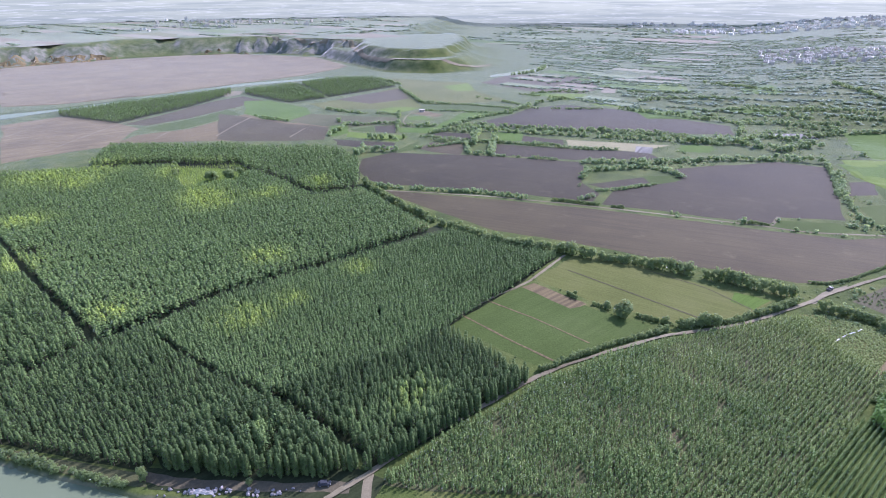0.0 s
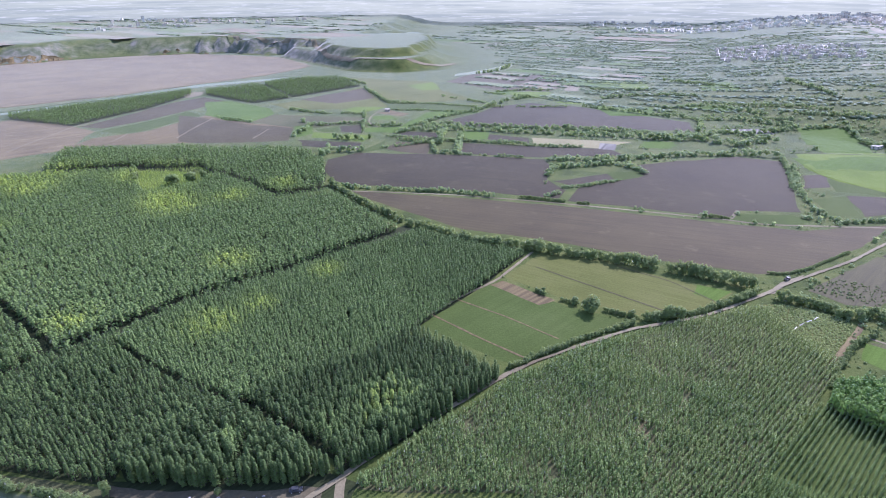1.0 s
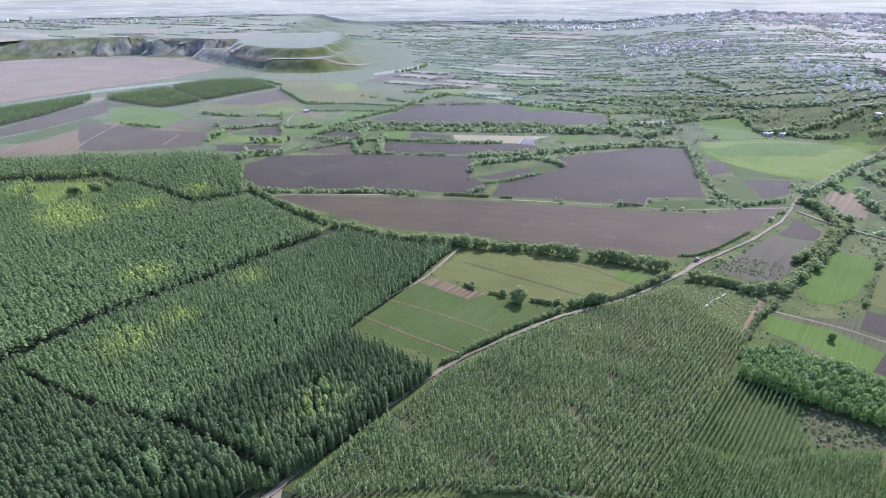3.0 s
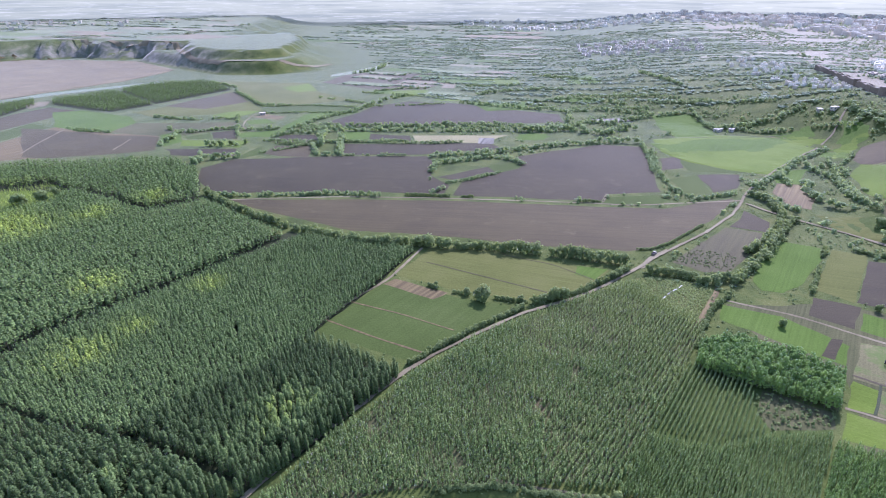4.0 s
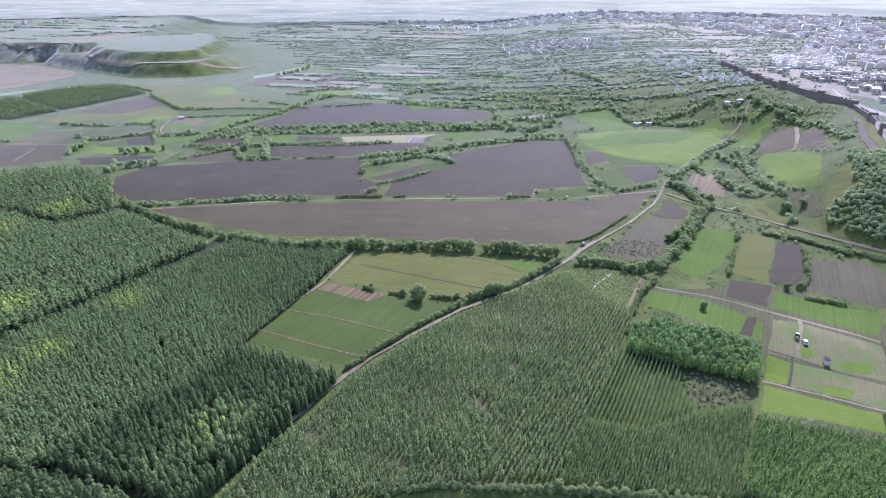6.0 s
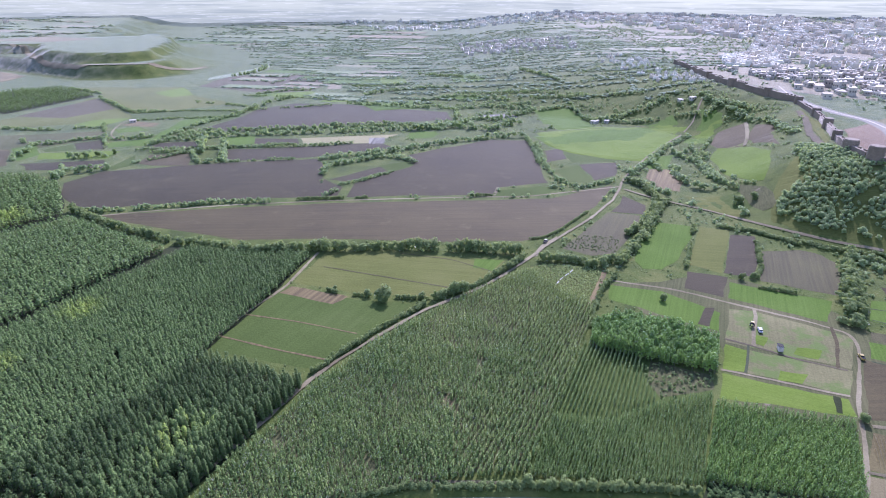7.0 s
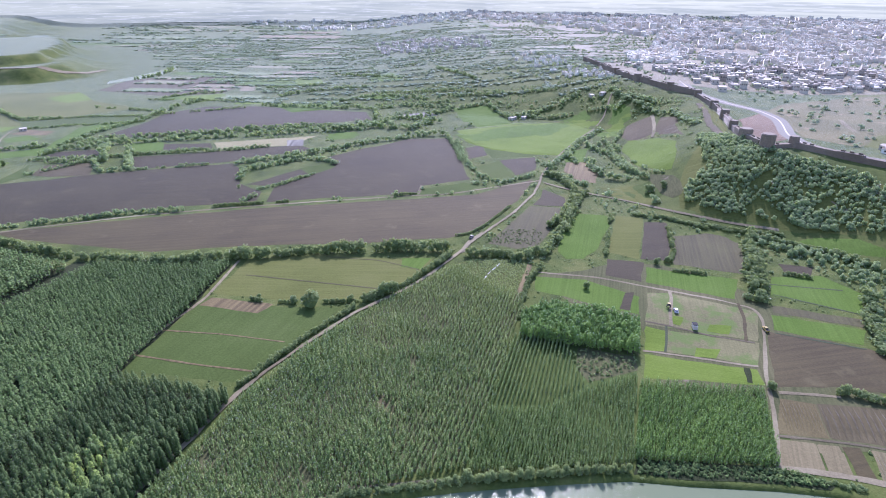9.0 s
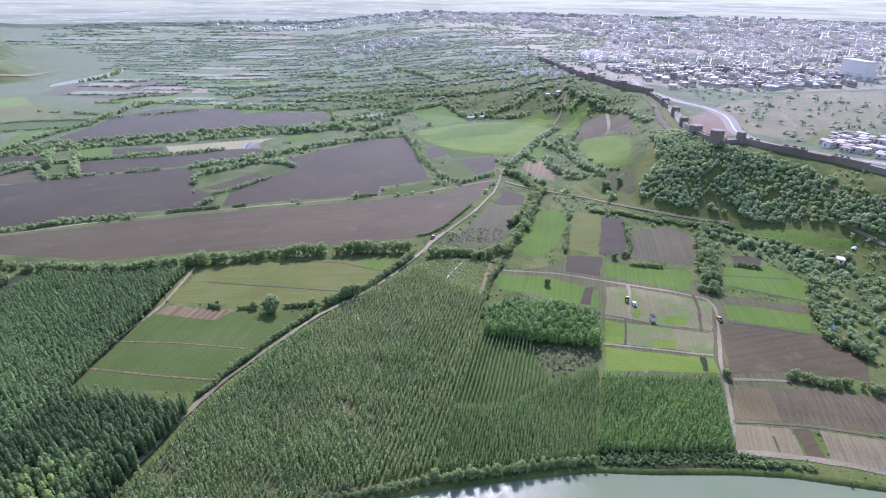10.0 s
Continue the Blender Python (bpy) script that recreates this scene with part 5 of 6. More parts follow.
hedge([(554, 465), (586, 477), (574, 424)], 6, 8)
hedge([(16.9, 347.3), (54.5, 333.2)], 5, 5)
hedge([(-40, 589), (20, 614), (103, 605)], 3.5, 4, gaps=0.3)
hedge([(93, 803), (206, 794)], 3.5, 4, gaps=0.3)
hedge([(38, 895), (97, 832)], 3.5, 4, gaps=0.3)
hedge([(84, 934), (157, 888), (218, 837)], 3.5, 4, gaps=0.3)
hedge([(-74, 466), (-43, 455)], 4, 4, gaps=0.2)
hedge([(-37, 455), (9, 444)], 4, 4, gaps=0.2)
hedge([(6, 692), (50, 680)], 4, 4, gaps=0.2)
hedge([(392, 773), (480, 712), (525, 641)], 5, 5, gaps=0.2)
hedge([(407, 685), (451, 667)], 5, 5, gaps=0.2)
hedge([(465, 689), (573, 584)], 5, 5, gaps=0.2)
hedge([(471, 571), (498, 528), (543, 501), (558, 477)], 5, 5, gaps=0.2)
hedge([(259, 613), (332, 610)], 5, 5, gaps=0.2)
hedge([(555, 861), (543, 732)], 6, 6, gaps=0.2)
hedge([(422, 989), (467, 859)], 6, 6, gaps=0.2)
hedge([(99, 673), (178, 653), (260, 632)], 4, 4, gaps=0.2)
hedge([(484, 418), (436, 359), (405, 316), (390, 284)], 5, 5, gaps=0.2)
hedge([(-176, 809), (-144, 785), (-117, 775)], 4, 6, gaps=0.12)
hedge([(-104, 778), (-72, 767)], 4, 6, gaps=0.12)
hedge([(-148, 726), (-116, 704), (-93, 711), (-69, 711)], 5, 7, gaps=0.12)
hedge([(-143, 649), (-136, 671), (-131, 709)], 6, 8, gaps=0.12)
hedge([(-28, 655), (-7, 670), (23, 660)], 5, 6, gaps=0.12)
hedge([(21, 603), (27, 658)], 8, 10, gaps=0.12)
hedge([(-18, 674), (28, 739), (74, 775)], 5, 6, gaps=0.12)
hedge([(77, 778), (132, 850), (171, 877)], 6, 7, gaps=0.12)
hedge([(-60, 577), (-81, 578), (-98, 572)], 8, 10, gaps=0.12)
hedge([(-100, 563), (-95, 591)], 8, 9, gaps=0.12)
hedge([(-263, 760), (-236, 742), (-210, 728)], 4, 5, gaps=0.12)
hedge([(-88, 988), (-69, 925), (-46, 853), (-3, 842)], 5, 7, gaps=0.12)
hedge([(-135, 1106), (-115, 1073), (-88, 1027)], 4, 6, gaps=0.12)
hedge([(-39, 795), (17, 783), (80, 769)], 3, 4, gaps=0.12)
hedge([(-43, 844), (20, 835), (83, 805)], 3, 3, gaps=0.12)
hedge([(-62, 700), (-37, 692), (-19, 697)], 5, 6, gaps=0.12)
hedge([(36, 566), (47, 638)], 7, 8, gaps=0.12)
hedge([(-73, 788), (-66, 663)], 4, 5, gaps=0.12)
hedge([(19, 604), (-25, 624)], 4, 4, gaps=0.12)
hedge([(128, 930), (176, 942), (210, 930)], 4, 6, gaps=0.12)
hedge([(279, 936), (323, 920), (366, 901)], 5, 7, gaps=0.12)
hedge([(272, 852), (331, 863), (403, 829)], 6, 9, gaps=0.12)
hedge([(323, 771), (390, 764), (434, 697)], 6, 9, gaps=0.12)
hedge([(354, 698), (395, 689), (435, 641)], 6, 9, gaps=0.12)
hedge([(319, 620), (360, 625), (386, 590)], 6, 8, gaps=0.12)
hedge([(-94, 635), (-91, 634)], 8, 5, gaps=0)
hedge([(-90, 631), (-88, 631)], 8, 5, gaps=0)
hedge([(-77, 627), (-76, 626)], 8, 5, gaps=0)
hedge([(-65, 628), (-63, 627)], 8, 5, gaps=0)
hedge([(410, 369), (391, 346), (383, 327), (381, 310), (386, 301)], 6, 9, gaps=0.12)
hedge([(435, 363), (421, 341), (400, 311)], 5, 6, gaps=0.12)
hedge([(343, 355), (344, 340), (347, 329), (348, 315)], 6, 8, gaps=0.12)
hedge([(458, 400), (473, 399)], 5, 7, gaps=0.12)
hedge([(404, 393), (391, 366)], 6, 8, gaps=0.12)
hedge([(457, 372), (477, 397), (516, 420)], 4, 5, gaps=0.3)
hedge([(429, 333), (401, 291), (397, 271)], 3, 4, gaps=0.4)
hedge([(359, 257), (358, 251)], 6, 8, gaps=0)
# Low hedge shape standing in for the dark grassy embankment.
hedge([(340.4, 235.7), (349.0, 210.4), (361.9, 183.4), (378.5, 164.1)], 2.2, 5, gaps=0)
hedge([(364.2, 170.0), (371.8, 156.2), (377.7, 136.8), (379.1, 112.0)], 3.5, 6, gaps=0.05)
hedge([(338.0, 158.9), (316.5, 144.1), (298.3, 130.4)], 5, 5, gaps=0.05)
hedge([(327.1, 136.4), (335.0, 125.0)], 2.5, 3, gaps=0.2)
hedge([(444.1, 281.4), (430.8, 259.2), (428.6, 245.2)], 5, 7, gaps=0)
hedge([(118, 1146), (159, 1172), (196, 1240)], 6, 7, gaps=0.35)

# scattered scrub between the farther plots
q = rng.uniform((150, -40), (700, 760), (24000, 2))
q = q[(side(q, CITY) > 8) & (np.hypot(q[:, 0], q[:, 1]) > 300)]
for plot in plots:
    c = np.mean(plot, axis=0)
    if 120 < c[0] < 760 or np.hypot(*c) < 400:
        q = q[side(q, plot) > 1.5]
q = q[near_line(q, MAIN_ROAD) > 4]
q = q[patches(q, 26, 97) * 0.6 + patches(q, 9, 98) * 0.4 > 0.53]
h = rng.gamma(4, 0.42, len(q))
tagged(new("scrub", plant_out("scrub", BUSH_SMALL, q, h, h * rng.uniform(1.0, 1.9, len(q)), rng.uniform(0.3, 1.0, len(q)), [LEAF_WOOD, BARK])), "green scrub and bushes between the plots", "scrub", kind="stuff")

# wooded slope below the wall
wood_spots = []
SLOPE_PLOTS = ([(374.6, 161.0), (387.4, 151.2), (399.1, 130.6), (399.4, 98.2), (389.7, 99.6), (381.8, 128.3)], [(338.4, 146.0), (351.6, 131.3), (338.9, 126.9), (330.2, 138.0)])
for wood, tall, gap in (([(462, 294), (446, 242), (440, 209), (444, 193), (446, 157), (435, 101), (407, 88), (407, 115), (401, 139), (387, 170), (369, 202), (367, 234), (379, 243), (404, 245)], 5.0, 2.9),
                        ([(362, 179), (382, 154), (384, 116), (387, 79), (340, 50), (307.5, 42.0), (285, 52), (310, 82), (342, 98), (353, 125), (348, 151)], 4.6, 5.0)):
    q = scatter(wood, gap, 20, 0.35)
    q = q[patches(q, 10, 41) > (0.14 if gap < 4 else 0.36)]
    for plot in SLOPE_PLOTS:
        q = q[side(q, plot) > 2]
    h = tall * (0.55 + 0.6 * patches(q, 15, 42) + rng.normal(0, 0.1, len(q)))
    tone = np.clip(0.72 + 0.5 * (patches(q, 25, 43) - 0.5) + rng.normal(0, 0.12, len(q)), 0, 1)
    wood_spots += [(x, y, z_, w_, t_) for (x, y), z_, w_, t_ in zip(q, h, h * rng.uniform(0.85, 1.2, len(q)), tone)]
wood_spots.sort(key=lambda s: s[0] ** 2 + s[1] ** 2)
far_wood = np.array(wood_spots[260:])
tagged(new("slope_wood", plant_out("slope_wood", TREE, far_wood[:, :2], far_wood[:, 2], far_wood[:, 3], far_wood[:, 4], [LEAF_WOOD, BARK])), "loose wood of round green trees on the slope", "wood", kind="stuff")
wood_models = [tree_thing("slope_tree", dome(140 + s, 300, 9, 0.1, 0.02, 0.6), LEAF_WOOD, stem(0.035, 0.015, 0.55, 6), 0.5 + 0.12 * s, "round green tree on the slope below the wall", "tree") for s in range(5)]
for k, (x, y, h_, w_, t_) in enumerate(wood_spots[:260]):
    m = pose(x, y, level(x, y), 0, 0, rng.uniform(0, 360)) @ Matrix.Diagonal((w_, w_, h_, 1))
    if k < 5:
        wood_models[k].matrix_basis = m
        tagged(wood_models[k], group="trees on the slope")
    else:
        copy_thing(wood_models[k % 5], m @ Matrix.Diagonal(tuple(1 / s for s in wood_models[k % 5].scale) + (1,)))

# single round trees
bank_models = [tree_thing("bank_tree", dome(160 + s, 340, 9, 0.085, 0.0, 0.7), LEAF_BUSH, stem(0.035, 0.015, 0.5, 6), 0.7 + 0.1 * s, "small pale green tree on the river bank", "tree") for s in range(4)]
line = np.array([(80.5, 112.0), (97.3, 103.4), (115, 94.3), (133.0, 84.4)])
run = np.concatenate([[0], np.cumsum(np.hypot(*np.diff(line, axis=0).T))])
for k, d in enumerate(np.arange(0, run[-1], 2.35) + rng.uniform(-0.5, 0.5, len(np.arange(0, run[-1], 2.35)))):
    x, y = np.interp(d, run, line[:, 0]) + rng.normal(0, 0.5), np.interp(d, run, line[:, 1]) + rng.normal(0, 0.5)
    h = rng.uniform(3.0, 5.0)
    m = pose(x, y, level(x, y), 0, 0, rng.uniform(0, 360)) @ Matrix.Diagonal((h * 0.8, h * 0.8, h, 1))
    if k < 4:
        bank_models[k].matrix_basis = m
        tagged(bank_models[k], group="trees along the river bank")
    else:
        copy_thing(bank_models[k % 4], m @ Matrix.Diagonal(tuple(1 / s for s in bank_models[k % 4].scale) + (1,)))
round_models = [tree_thing("tree", dome(120 + s, 800, 12, 0.075, 0.02), LEAF_BUSH, stem(0.04, 0.02, 0.55, 7), 0.25 + 0.12 * s, "round dark green field tree", "tree") for s in range(4)]
single = [(-263, 515, 9, 6), (-258, 503, 9, 6), (-252, 490, 9, 6), (-246, 480, 9, 6), (83.6, 249, 8.5, 11), (77, 256.5, 4.5, 5), (119.8, 239, 8, 7.5), (125.4, 238.5, 7.5, 7), (102.1, 241.5, 4.5, 4.5), (63, 271, 3, 3), (217.3, 186, 4.5, 4.5), (217.7, 82.5, 4, 4.5),
          (276.1, 185, 4.5, 4.5), (282.6, 183.2, 4.5, 4), (-215, 481, 10, 13), (-201, 484, 10, 11), (-192, 489, 11, 9), (-74.3, 139, 3.4, 3), (-111.7, 141.2, 6, 4),
          (-88, 636, 5, 7), (-82, 633, 6, 6), (-71, 633, 6, 6), (-56, 633, 6, 5), (372, 268, 7, 9), (380, 262, 6, 7), (-212, 203, 7, 10)]
for k, (x, y, h, w) in enumerate(single):
    m = pose(x, y, level(x, y), 0, 0, 77 * k) @ Matrix.Diagonal((w, w, h, 1))
    if k < 4:
        round_models[k].matrix_basis = m
    else:
        copy_thing(round_models[k % 4], m @ Matrix.Diagonal(tuple(1 / s for s in round_models[k % 4].scale) + (1,)))


# ---- the far country ----
NEAR_PLAN = [(-720, 700), (-1100, 1330), (-900, 1500), (-600, 1620), (-330, 1500), (-60, 1450), (190, 1330), (130, 1200), (60, 1110), (110, 960), (140, 850), (350, 720), (500, 640), (600, 520), (520, 330), (470, 100), (300, 0), (-700, 0)]
# Mostly the haze-lightened sorts, so distant plots look veiled.
FAR_SORTS = ["hazed_crop", "lush", "hazed_meadow", "hazed_meadow", "fallow", "hazed_crop", "soil_tan", "fallow", "hazed_crop", "hazed_meadow"]


def far_country(r0, r1, cu, cv, step, tall, wide, bare, seed):
    """A patchwork of plots with hedgerows between them."""
    r = np.random.default_rng(seed)
    a_ = radians(128)
    u, w = np.array([math.sin(a_), math.cos(a_)]), np.array([-math.cos(a_), math.sin(a_)])
    vs, ts, sl, bushes, off = [], [], [], [], 0
    for i_ in np.arange(-5000, 5000, cu):
        for j_ in np.arange(0, 5000, cv):
            c = u * (i_ + r.uniform(-0.3, 0.3) * cu) + w * (j_ + r.uniform(-0.3, 0.3) * cv)
            d, ang = np.hypot(*c), math.degrees(math.atan2(c[0], c[1]))
            if not (r0 < d < r1 and -46 < ang < 86):
                continue
            if side([c], BENCH)[0] < 60 or abs(side([c], MESA)[0] + 50) < 110:
                continue
            if side([c], NEAR_PLAN)[0] < cv * 0.6 or (side([c], CITY)[0] < -260 or c[1] < 640 and side([c], CITY)[0] < 40):
                continue
            su, sv = cu * r.uniform(0.3, 0.62), cv * r.uniform(0.25, 0.5)
            quad = np.array([c + u * su * p + w * (sv * q + su * p * r.uniform(-0.12, 0.12)) for p, q in ((-1, -1), (1, -1), (1, 1), (-1, 1))])
            z = height(quad)
            scrub = patches([c], 420, 51)[0] * 0.75 + 0.25 * patches([c], 130, 52)[0] + (0.08 if 200 < c[0] < 1500 and c[1] < 2300 else -0.12)
            if z.max() - z.min() < 7 and r.uniform() > scrub * 0.75:
                vs.append(np.column_stack([quad, z + (0.1 if z.max() - z.min() < 0.3 else 0.9) + 0.1 * r.uniform()]))
                ts.append(np.array([[0, 1, 2], [0, 2, 3]]) + off)
                sl += [r.integers(0, len(FAR_SORTS))] * 2
                off += 4
            for e in range(3):
                if r.uniform() < scrub * (1.25 if e == 0 else 0.6) - bare:
                    p, q = quad[e], quad[(e + 1) % 4]
                    n = int(np.hypot(*(q - p)) / step)
                    if n:
                        bushes.append(p + (q - p) * r.uniform(0, 1, (n, 1)) + r.normal(0, wide * (0.12 + scrub * 0.3), (n, 2)))
    v, t_ = np.concatenate(vs), np.concatenate(ts)
    flip = np.cross(v[t_[:, 1]] - v[t_[:, 0]], v[t_[:, 2]] - v[t_[:, 0]])[:, 2] < 0
    t_[flip] = t_[flip][:, ::-1]
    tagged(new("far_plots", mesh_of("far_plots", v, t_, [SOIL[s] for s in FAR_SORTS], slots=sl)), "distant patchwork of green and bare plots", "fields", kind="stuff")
    q = np.concatenate(bushes)
    h = tall * (0.45 + 0.7 * patches(q, 40, 53) + r.normal(0, 0.12, len(q)))
    tone = np.clip(0.75 + 0.4 * (patches(q, 120, 54) - 0.5) + r.normal(0, 0.12, len(q)), 0, 1)
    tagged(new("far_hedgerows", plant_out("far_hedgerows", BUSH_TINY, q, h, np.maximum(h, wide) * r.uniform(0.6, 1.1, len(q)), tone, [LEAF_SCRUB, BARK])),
           "distant green hedgerows and scattered trees", "hedgerows", kind="stuff")


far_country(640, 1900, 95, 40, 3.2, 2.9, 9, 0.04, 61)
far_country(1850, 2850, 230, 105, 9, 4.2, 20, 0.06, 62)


# ---- city wall ----
def tower(parent, x, y, base, r, tall, sides=18):
    bm = bmesh.new()
    tube(bm, r * 1.06, r, tall, Matrix.Translation((x, y, base + tall / 2)), sides)
    tube(bm, r * 1.03, r * 1.03, 0.5, Matrix.Translation((x, y, base + tall - 1.9)), sides)
    tube(bm, r * 0.9, r * 0.9, 0.5, Matrix.Translation((x, y, base + tall + 0.24)), sides)
    part("tower", bm, STONE, parent, "round dark basalt tower")


def city_wall(points, tall, thick, towers):
    top = tagged(new("city_wall"), "long dark basalt city wall with round towers", "wall")
    for (x0, y0), (x1, y1) in zip(points, points[1:]):
        bm = bmesh.new()
        n = max(1, int(math.hypot(x1 - x0, y1 - y0) / 12))
        turn = math.degrees(math.atan2(y1 - y0, x1 - x0))
        for k in range(n):
            fx, fy = x0 + (x1 - x0) * (k + 0.5) / n, y0 + (y1 - y0) * (k + 0.5) / n
            ln = math.hypot(x1 - x0, y1 - y0) / n
            lift = rng.uniform(-1.0, 0.6)
            box(bm, (ln + 0.02, thick, tall + 16 + lift), (fx, fy, 40 + (tall + lift) / 2 - 8), turn)
            for e in range(3) if k % 3 == 0 else ():
                box(bm, (ln / 6, 0.8, 1.1), (fx + math.cos(radians(turn)) * ln * (e - 1) / 3, fy + math.sin(radians(turn)) * ln * (e - 1) / 3, 40 + tall + lift + 0.54), turn)
        part("wall_section", bm, STONE, top)
    for x, y, r, h in towers:
        base = level(x, y) - 6
        tower(top, x, y, base, r, 40 + h - base)


city_wall([(606, 398), (574, 362), (539, 325), (492, 284), (470, 264)], 5, 4, [(600, 391, 4, 7), (556, 342, 4, 7), (515, 304, 4, 8), (481, 274, 3.6, 7)])
city_wall([(470, 264), (452, 246), (440, 226)], 5.5, 4, [(452, 246, 5.4, 9), (440, 221, 5.2, 11)])
city_wall([(440, 222), (463, 213), (463, 181), (466, 147), (461, 111), (457, 60), (450, -60)], 4, 4, [(463, 213, 3.6, 8)])
city_wall([(606, 398), (612, 440), (634, 492), (642, 525), (690, 610), (740, 700)], 7, 4, [(611, 436, 4, 9), (636, 505, 5, 9), (665, 566, 4, 8)])

# ---- city ----


def house_material():
    m, t, b, link = nodes_of("house_plaster")
    a_ = t.nodes.new("ShaderNodeAttribute")
    a_.attribute_name = "tone"
    # Walls lightened against shade and haze, roofs darkened against the sun.
    c = ramp(t, a_.outputs["Fac"], (0.0, (0.3888, 0.3564, 0.2808)), (0.3, (0.5832, 0.5292, 0.4104)), (0.55, (0.6696, 0.5832, 0.4428)), (0.75, (0.756, 0.7236, 0.5724)), (1.0, (0.864, 0.8424, 0.6804)))
    c = blend(t, 0.25, c, ramp(t, speck(t, 0.25, 4, 0.6, place_of(t)), (0.35, (0.18, 0.17, 0.16)), (0.65, (0.75, 0.73, 0.7))))
    g = t.nodes.new("ShaderNodeNewGeometry")
    s = t.nodes.new("ShaderNodeSeparateXYZ")
    link(g.outputs["True Normal"], s.inputs["Vector"])
    flat = ramp(t, s.outputs["Z"], (0.8, (0, 0, 0)), (0.9, (1, 1, 1)))
    roofs = ramp(t, a_.outputs["Fac"], (0.0, (0.24, 0.215, 0.165)), (0.35, (0.34, 0.31, 0.245)), (0.6, (0.46, 0.42, 0.335)), (1.0, (0.64, 0.615, 0.51)))
    link(blend(t, flat, c, roofs), b.inputs["Base Color"])
    b.inputs["Roughness"].default_value = 0.8
    b.inputs["Specular IOR Level"].default_value = 0.2
    haze_sheen(b, 1.0, 0.22)
    return m


HOUSE = house_material()


def blocks(name, spots, sizes, turns, tone, label):
    """Many flat-roofed buildings in one mesh, each with a parapet and a stair hut."""
    cube = np.array([(x, y, z) for z in (0, 1) for x, y in ((-.5, -.5), (.5, -.5), (.5, .5), (-.5, .5))], float)
    faces = np.array([(0, 1, 5), (0, 5, 4), (1, 2, 6), (1, 6, 5), (2, 3, 7), (2, 7, 6), (3, 0, 4), (3, 4, 7), (4, 5, 6), (4, 6, 7)])
    z = height(spots)
    vs, tn = [], []
    for (x, y), (sx, sy, sz), a_, g, t_ in zip(spots, sizes, turns, z, tone):
        c, s = math.cos(a_), math.sin(a_)
        for ox, oy, bx, by, z0, z1, dt in ((0, 0, sx, sy, -2, sz, 0), (sx * 0.22, sy * 0.2, sx * 0.3, sy * 0.35, sz - 0.3, sz + 1.8, -0.15),
                                           (0, sy / 2 - 0.15, sx, 0.3, sz - 0.2, sz + 0.8, 0.1), (0, -sy / 2 + 0.15, sx, 0.3, sz - 0.2, sz + 0.8, 0.1)):
            v = cube * (bx, by, z1 - z0) + (ox, oy, z0)
            vs.append(np.column_stack([v[:, 0] * c - v[:, 1] * s + x, v[:, 0] * s + v[:, 1] * c + y, v[:, 2] + g]))
            tn.append(np.full(8, np.clip(t_ + dt, 0, 1)))
    n = len(vs)
    tr = (faces[None] + (np.arange(n) * 8)[:, None, None]).reshape(-1, 3)
    tagged(new(name, mesh_of(name, np.concatenate(vs), tr, [HOUSE], np.concatenate(tn))), label, "buildings", kind="stuff")


def town(name, outline, count, small, big, tall, seed, label, pale=0.5, clump=60, singles=0):
    r = np.random.default_rng(seed)
    p = np.array(outline, float)
    q = r.uniform(p.min(0), p.max(0), (count * 6, 2))
    q = q[(side(q, outline) < 0) & (np.hypot(q[:, 0], q[:, 1]) < 2860)]
    q = q[patches(q, clump, seed) + r.normal(0, 0.15, len(q)) > 0.42][:count]
    n = len(q)
    size = np.column_stack([r.uniform(small, big, n), r.uniform(small, big, n) * 0.8, r.gamma(3, tall / 3, n) + 3])
    turn = radians(25) + r.normal(0, 0.2, n) + (patches(q, 300, seed + 1) > 0.5) * 0.6
    tone = np.clip(r.normal(pale, 0.17, n), 0, 1)
    order = np.argsort(np.hypot(q[:, 0], q[:, 1]))
    for k in order[:singles]:
        (x, y), (sx, sy, sz) = q[k], size[k]
        town_house(x, y, sx, sy, min(sz, 9.0), math.degrees(turn[k]), int(tone[k] * 3.99))
    rest_ = order[singles:]
    blocks(name, q[rest_], size[rest_], turn[rest_], tone[rest_], label)


town_models = {}


def town_house(x, y, sx, sy, sz, turn, sort):
    """A small flat-roofed house of unit size, copied and stretched to each plot."""
    if sort not in town_models:
        top = tagged(new("town_house"), ("grey stuccoed town house with a flat roof", "tan plastered town house with a flat roof", "pale plastered town house with a flat roof", "white town house with a flat roof")[sort], "house", "houses of the old town")
        wall_mat = (RUBBLE, ROOFM, PLASTER, PLASTER)[sort]
        part("wall", box(bmesh.new(), (1, 1, 1.2), (0, 0, 0.4)), wall_mat, top)
        part("roof", box(bmesh.new(), (1.04, 1.04, 0.04), (0, 0, 1.021)), (PLASTER, ROOFM, PLASTER, WHITE)[sort], top)
        part("stair_hut", box(bmesh.new(), (0.3, 0.35, 0.3), (0.2, 0.2, 1.19)), wall_mat, top)
        for face in (180, 270):
            a_ = radians(face)
            for off in (-0.28, 0.05, 0.32):
                part("window", box(bmesh.new(), (0.12, 0.02, 0.22), (math.cos(a_) * off + math.sin(a_) * 0.505, math.sin(a_) * off - math.cos(a_) * 0.505, 0.58), face), DARK, top)
        town_models[sort] = top
        top.matrix_basis = pose(x, y, level(x, y), 0, 0, turn) @ Matrix.Diagonal((sx, sy, sz, 1))
        return
    mod = town_models[sort]
    copy_thing(mod, pose(x, y, level(x, y), 0, 0, turn) @ Matrix.Diagonal((sx, sy, sz, 1)) @ Matrix.Diagonal(tuple(1 / s for s in mod.scale) + (1,)))


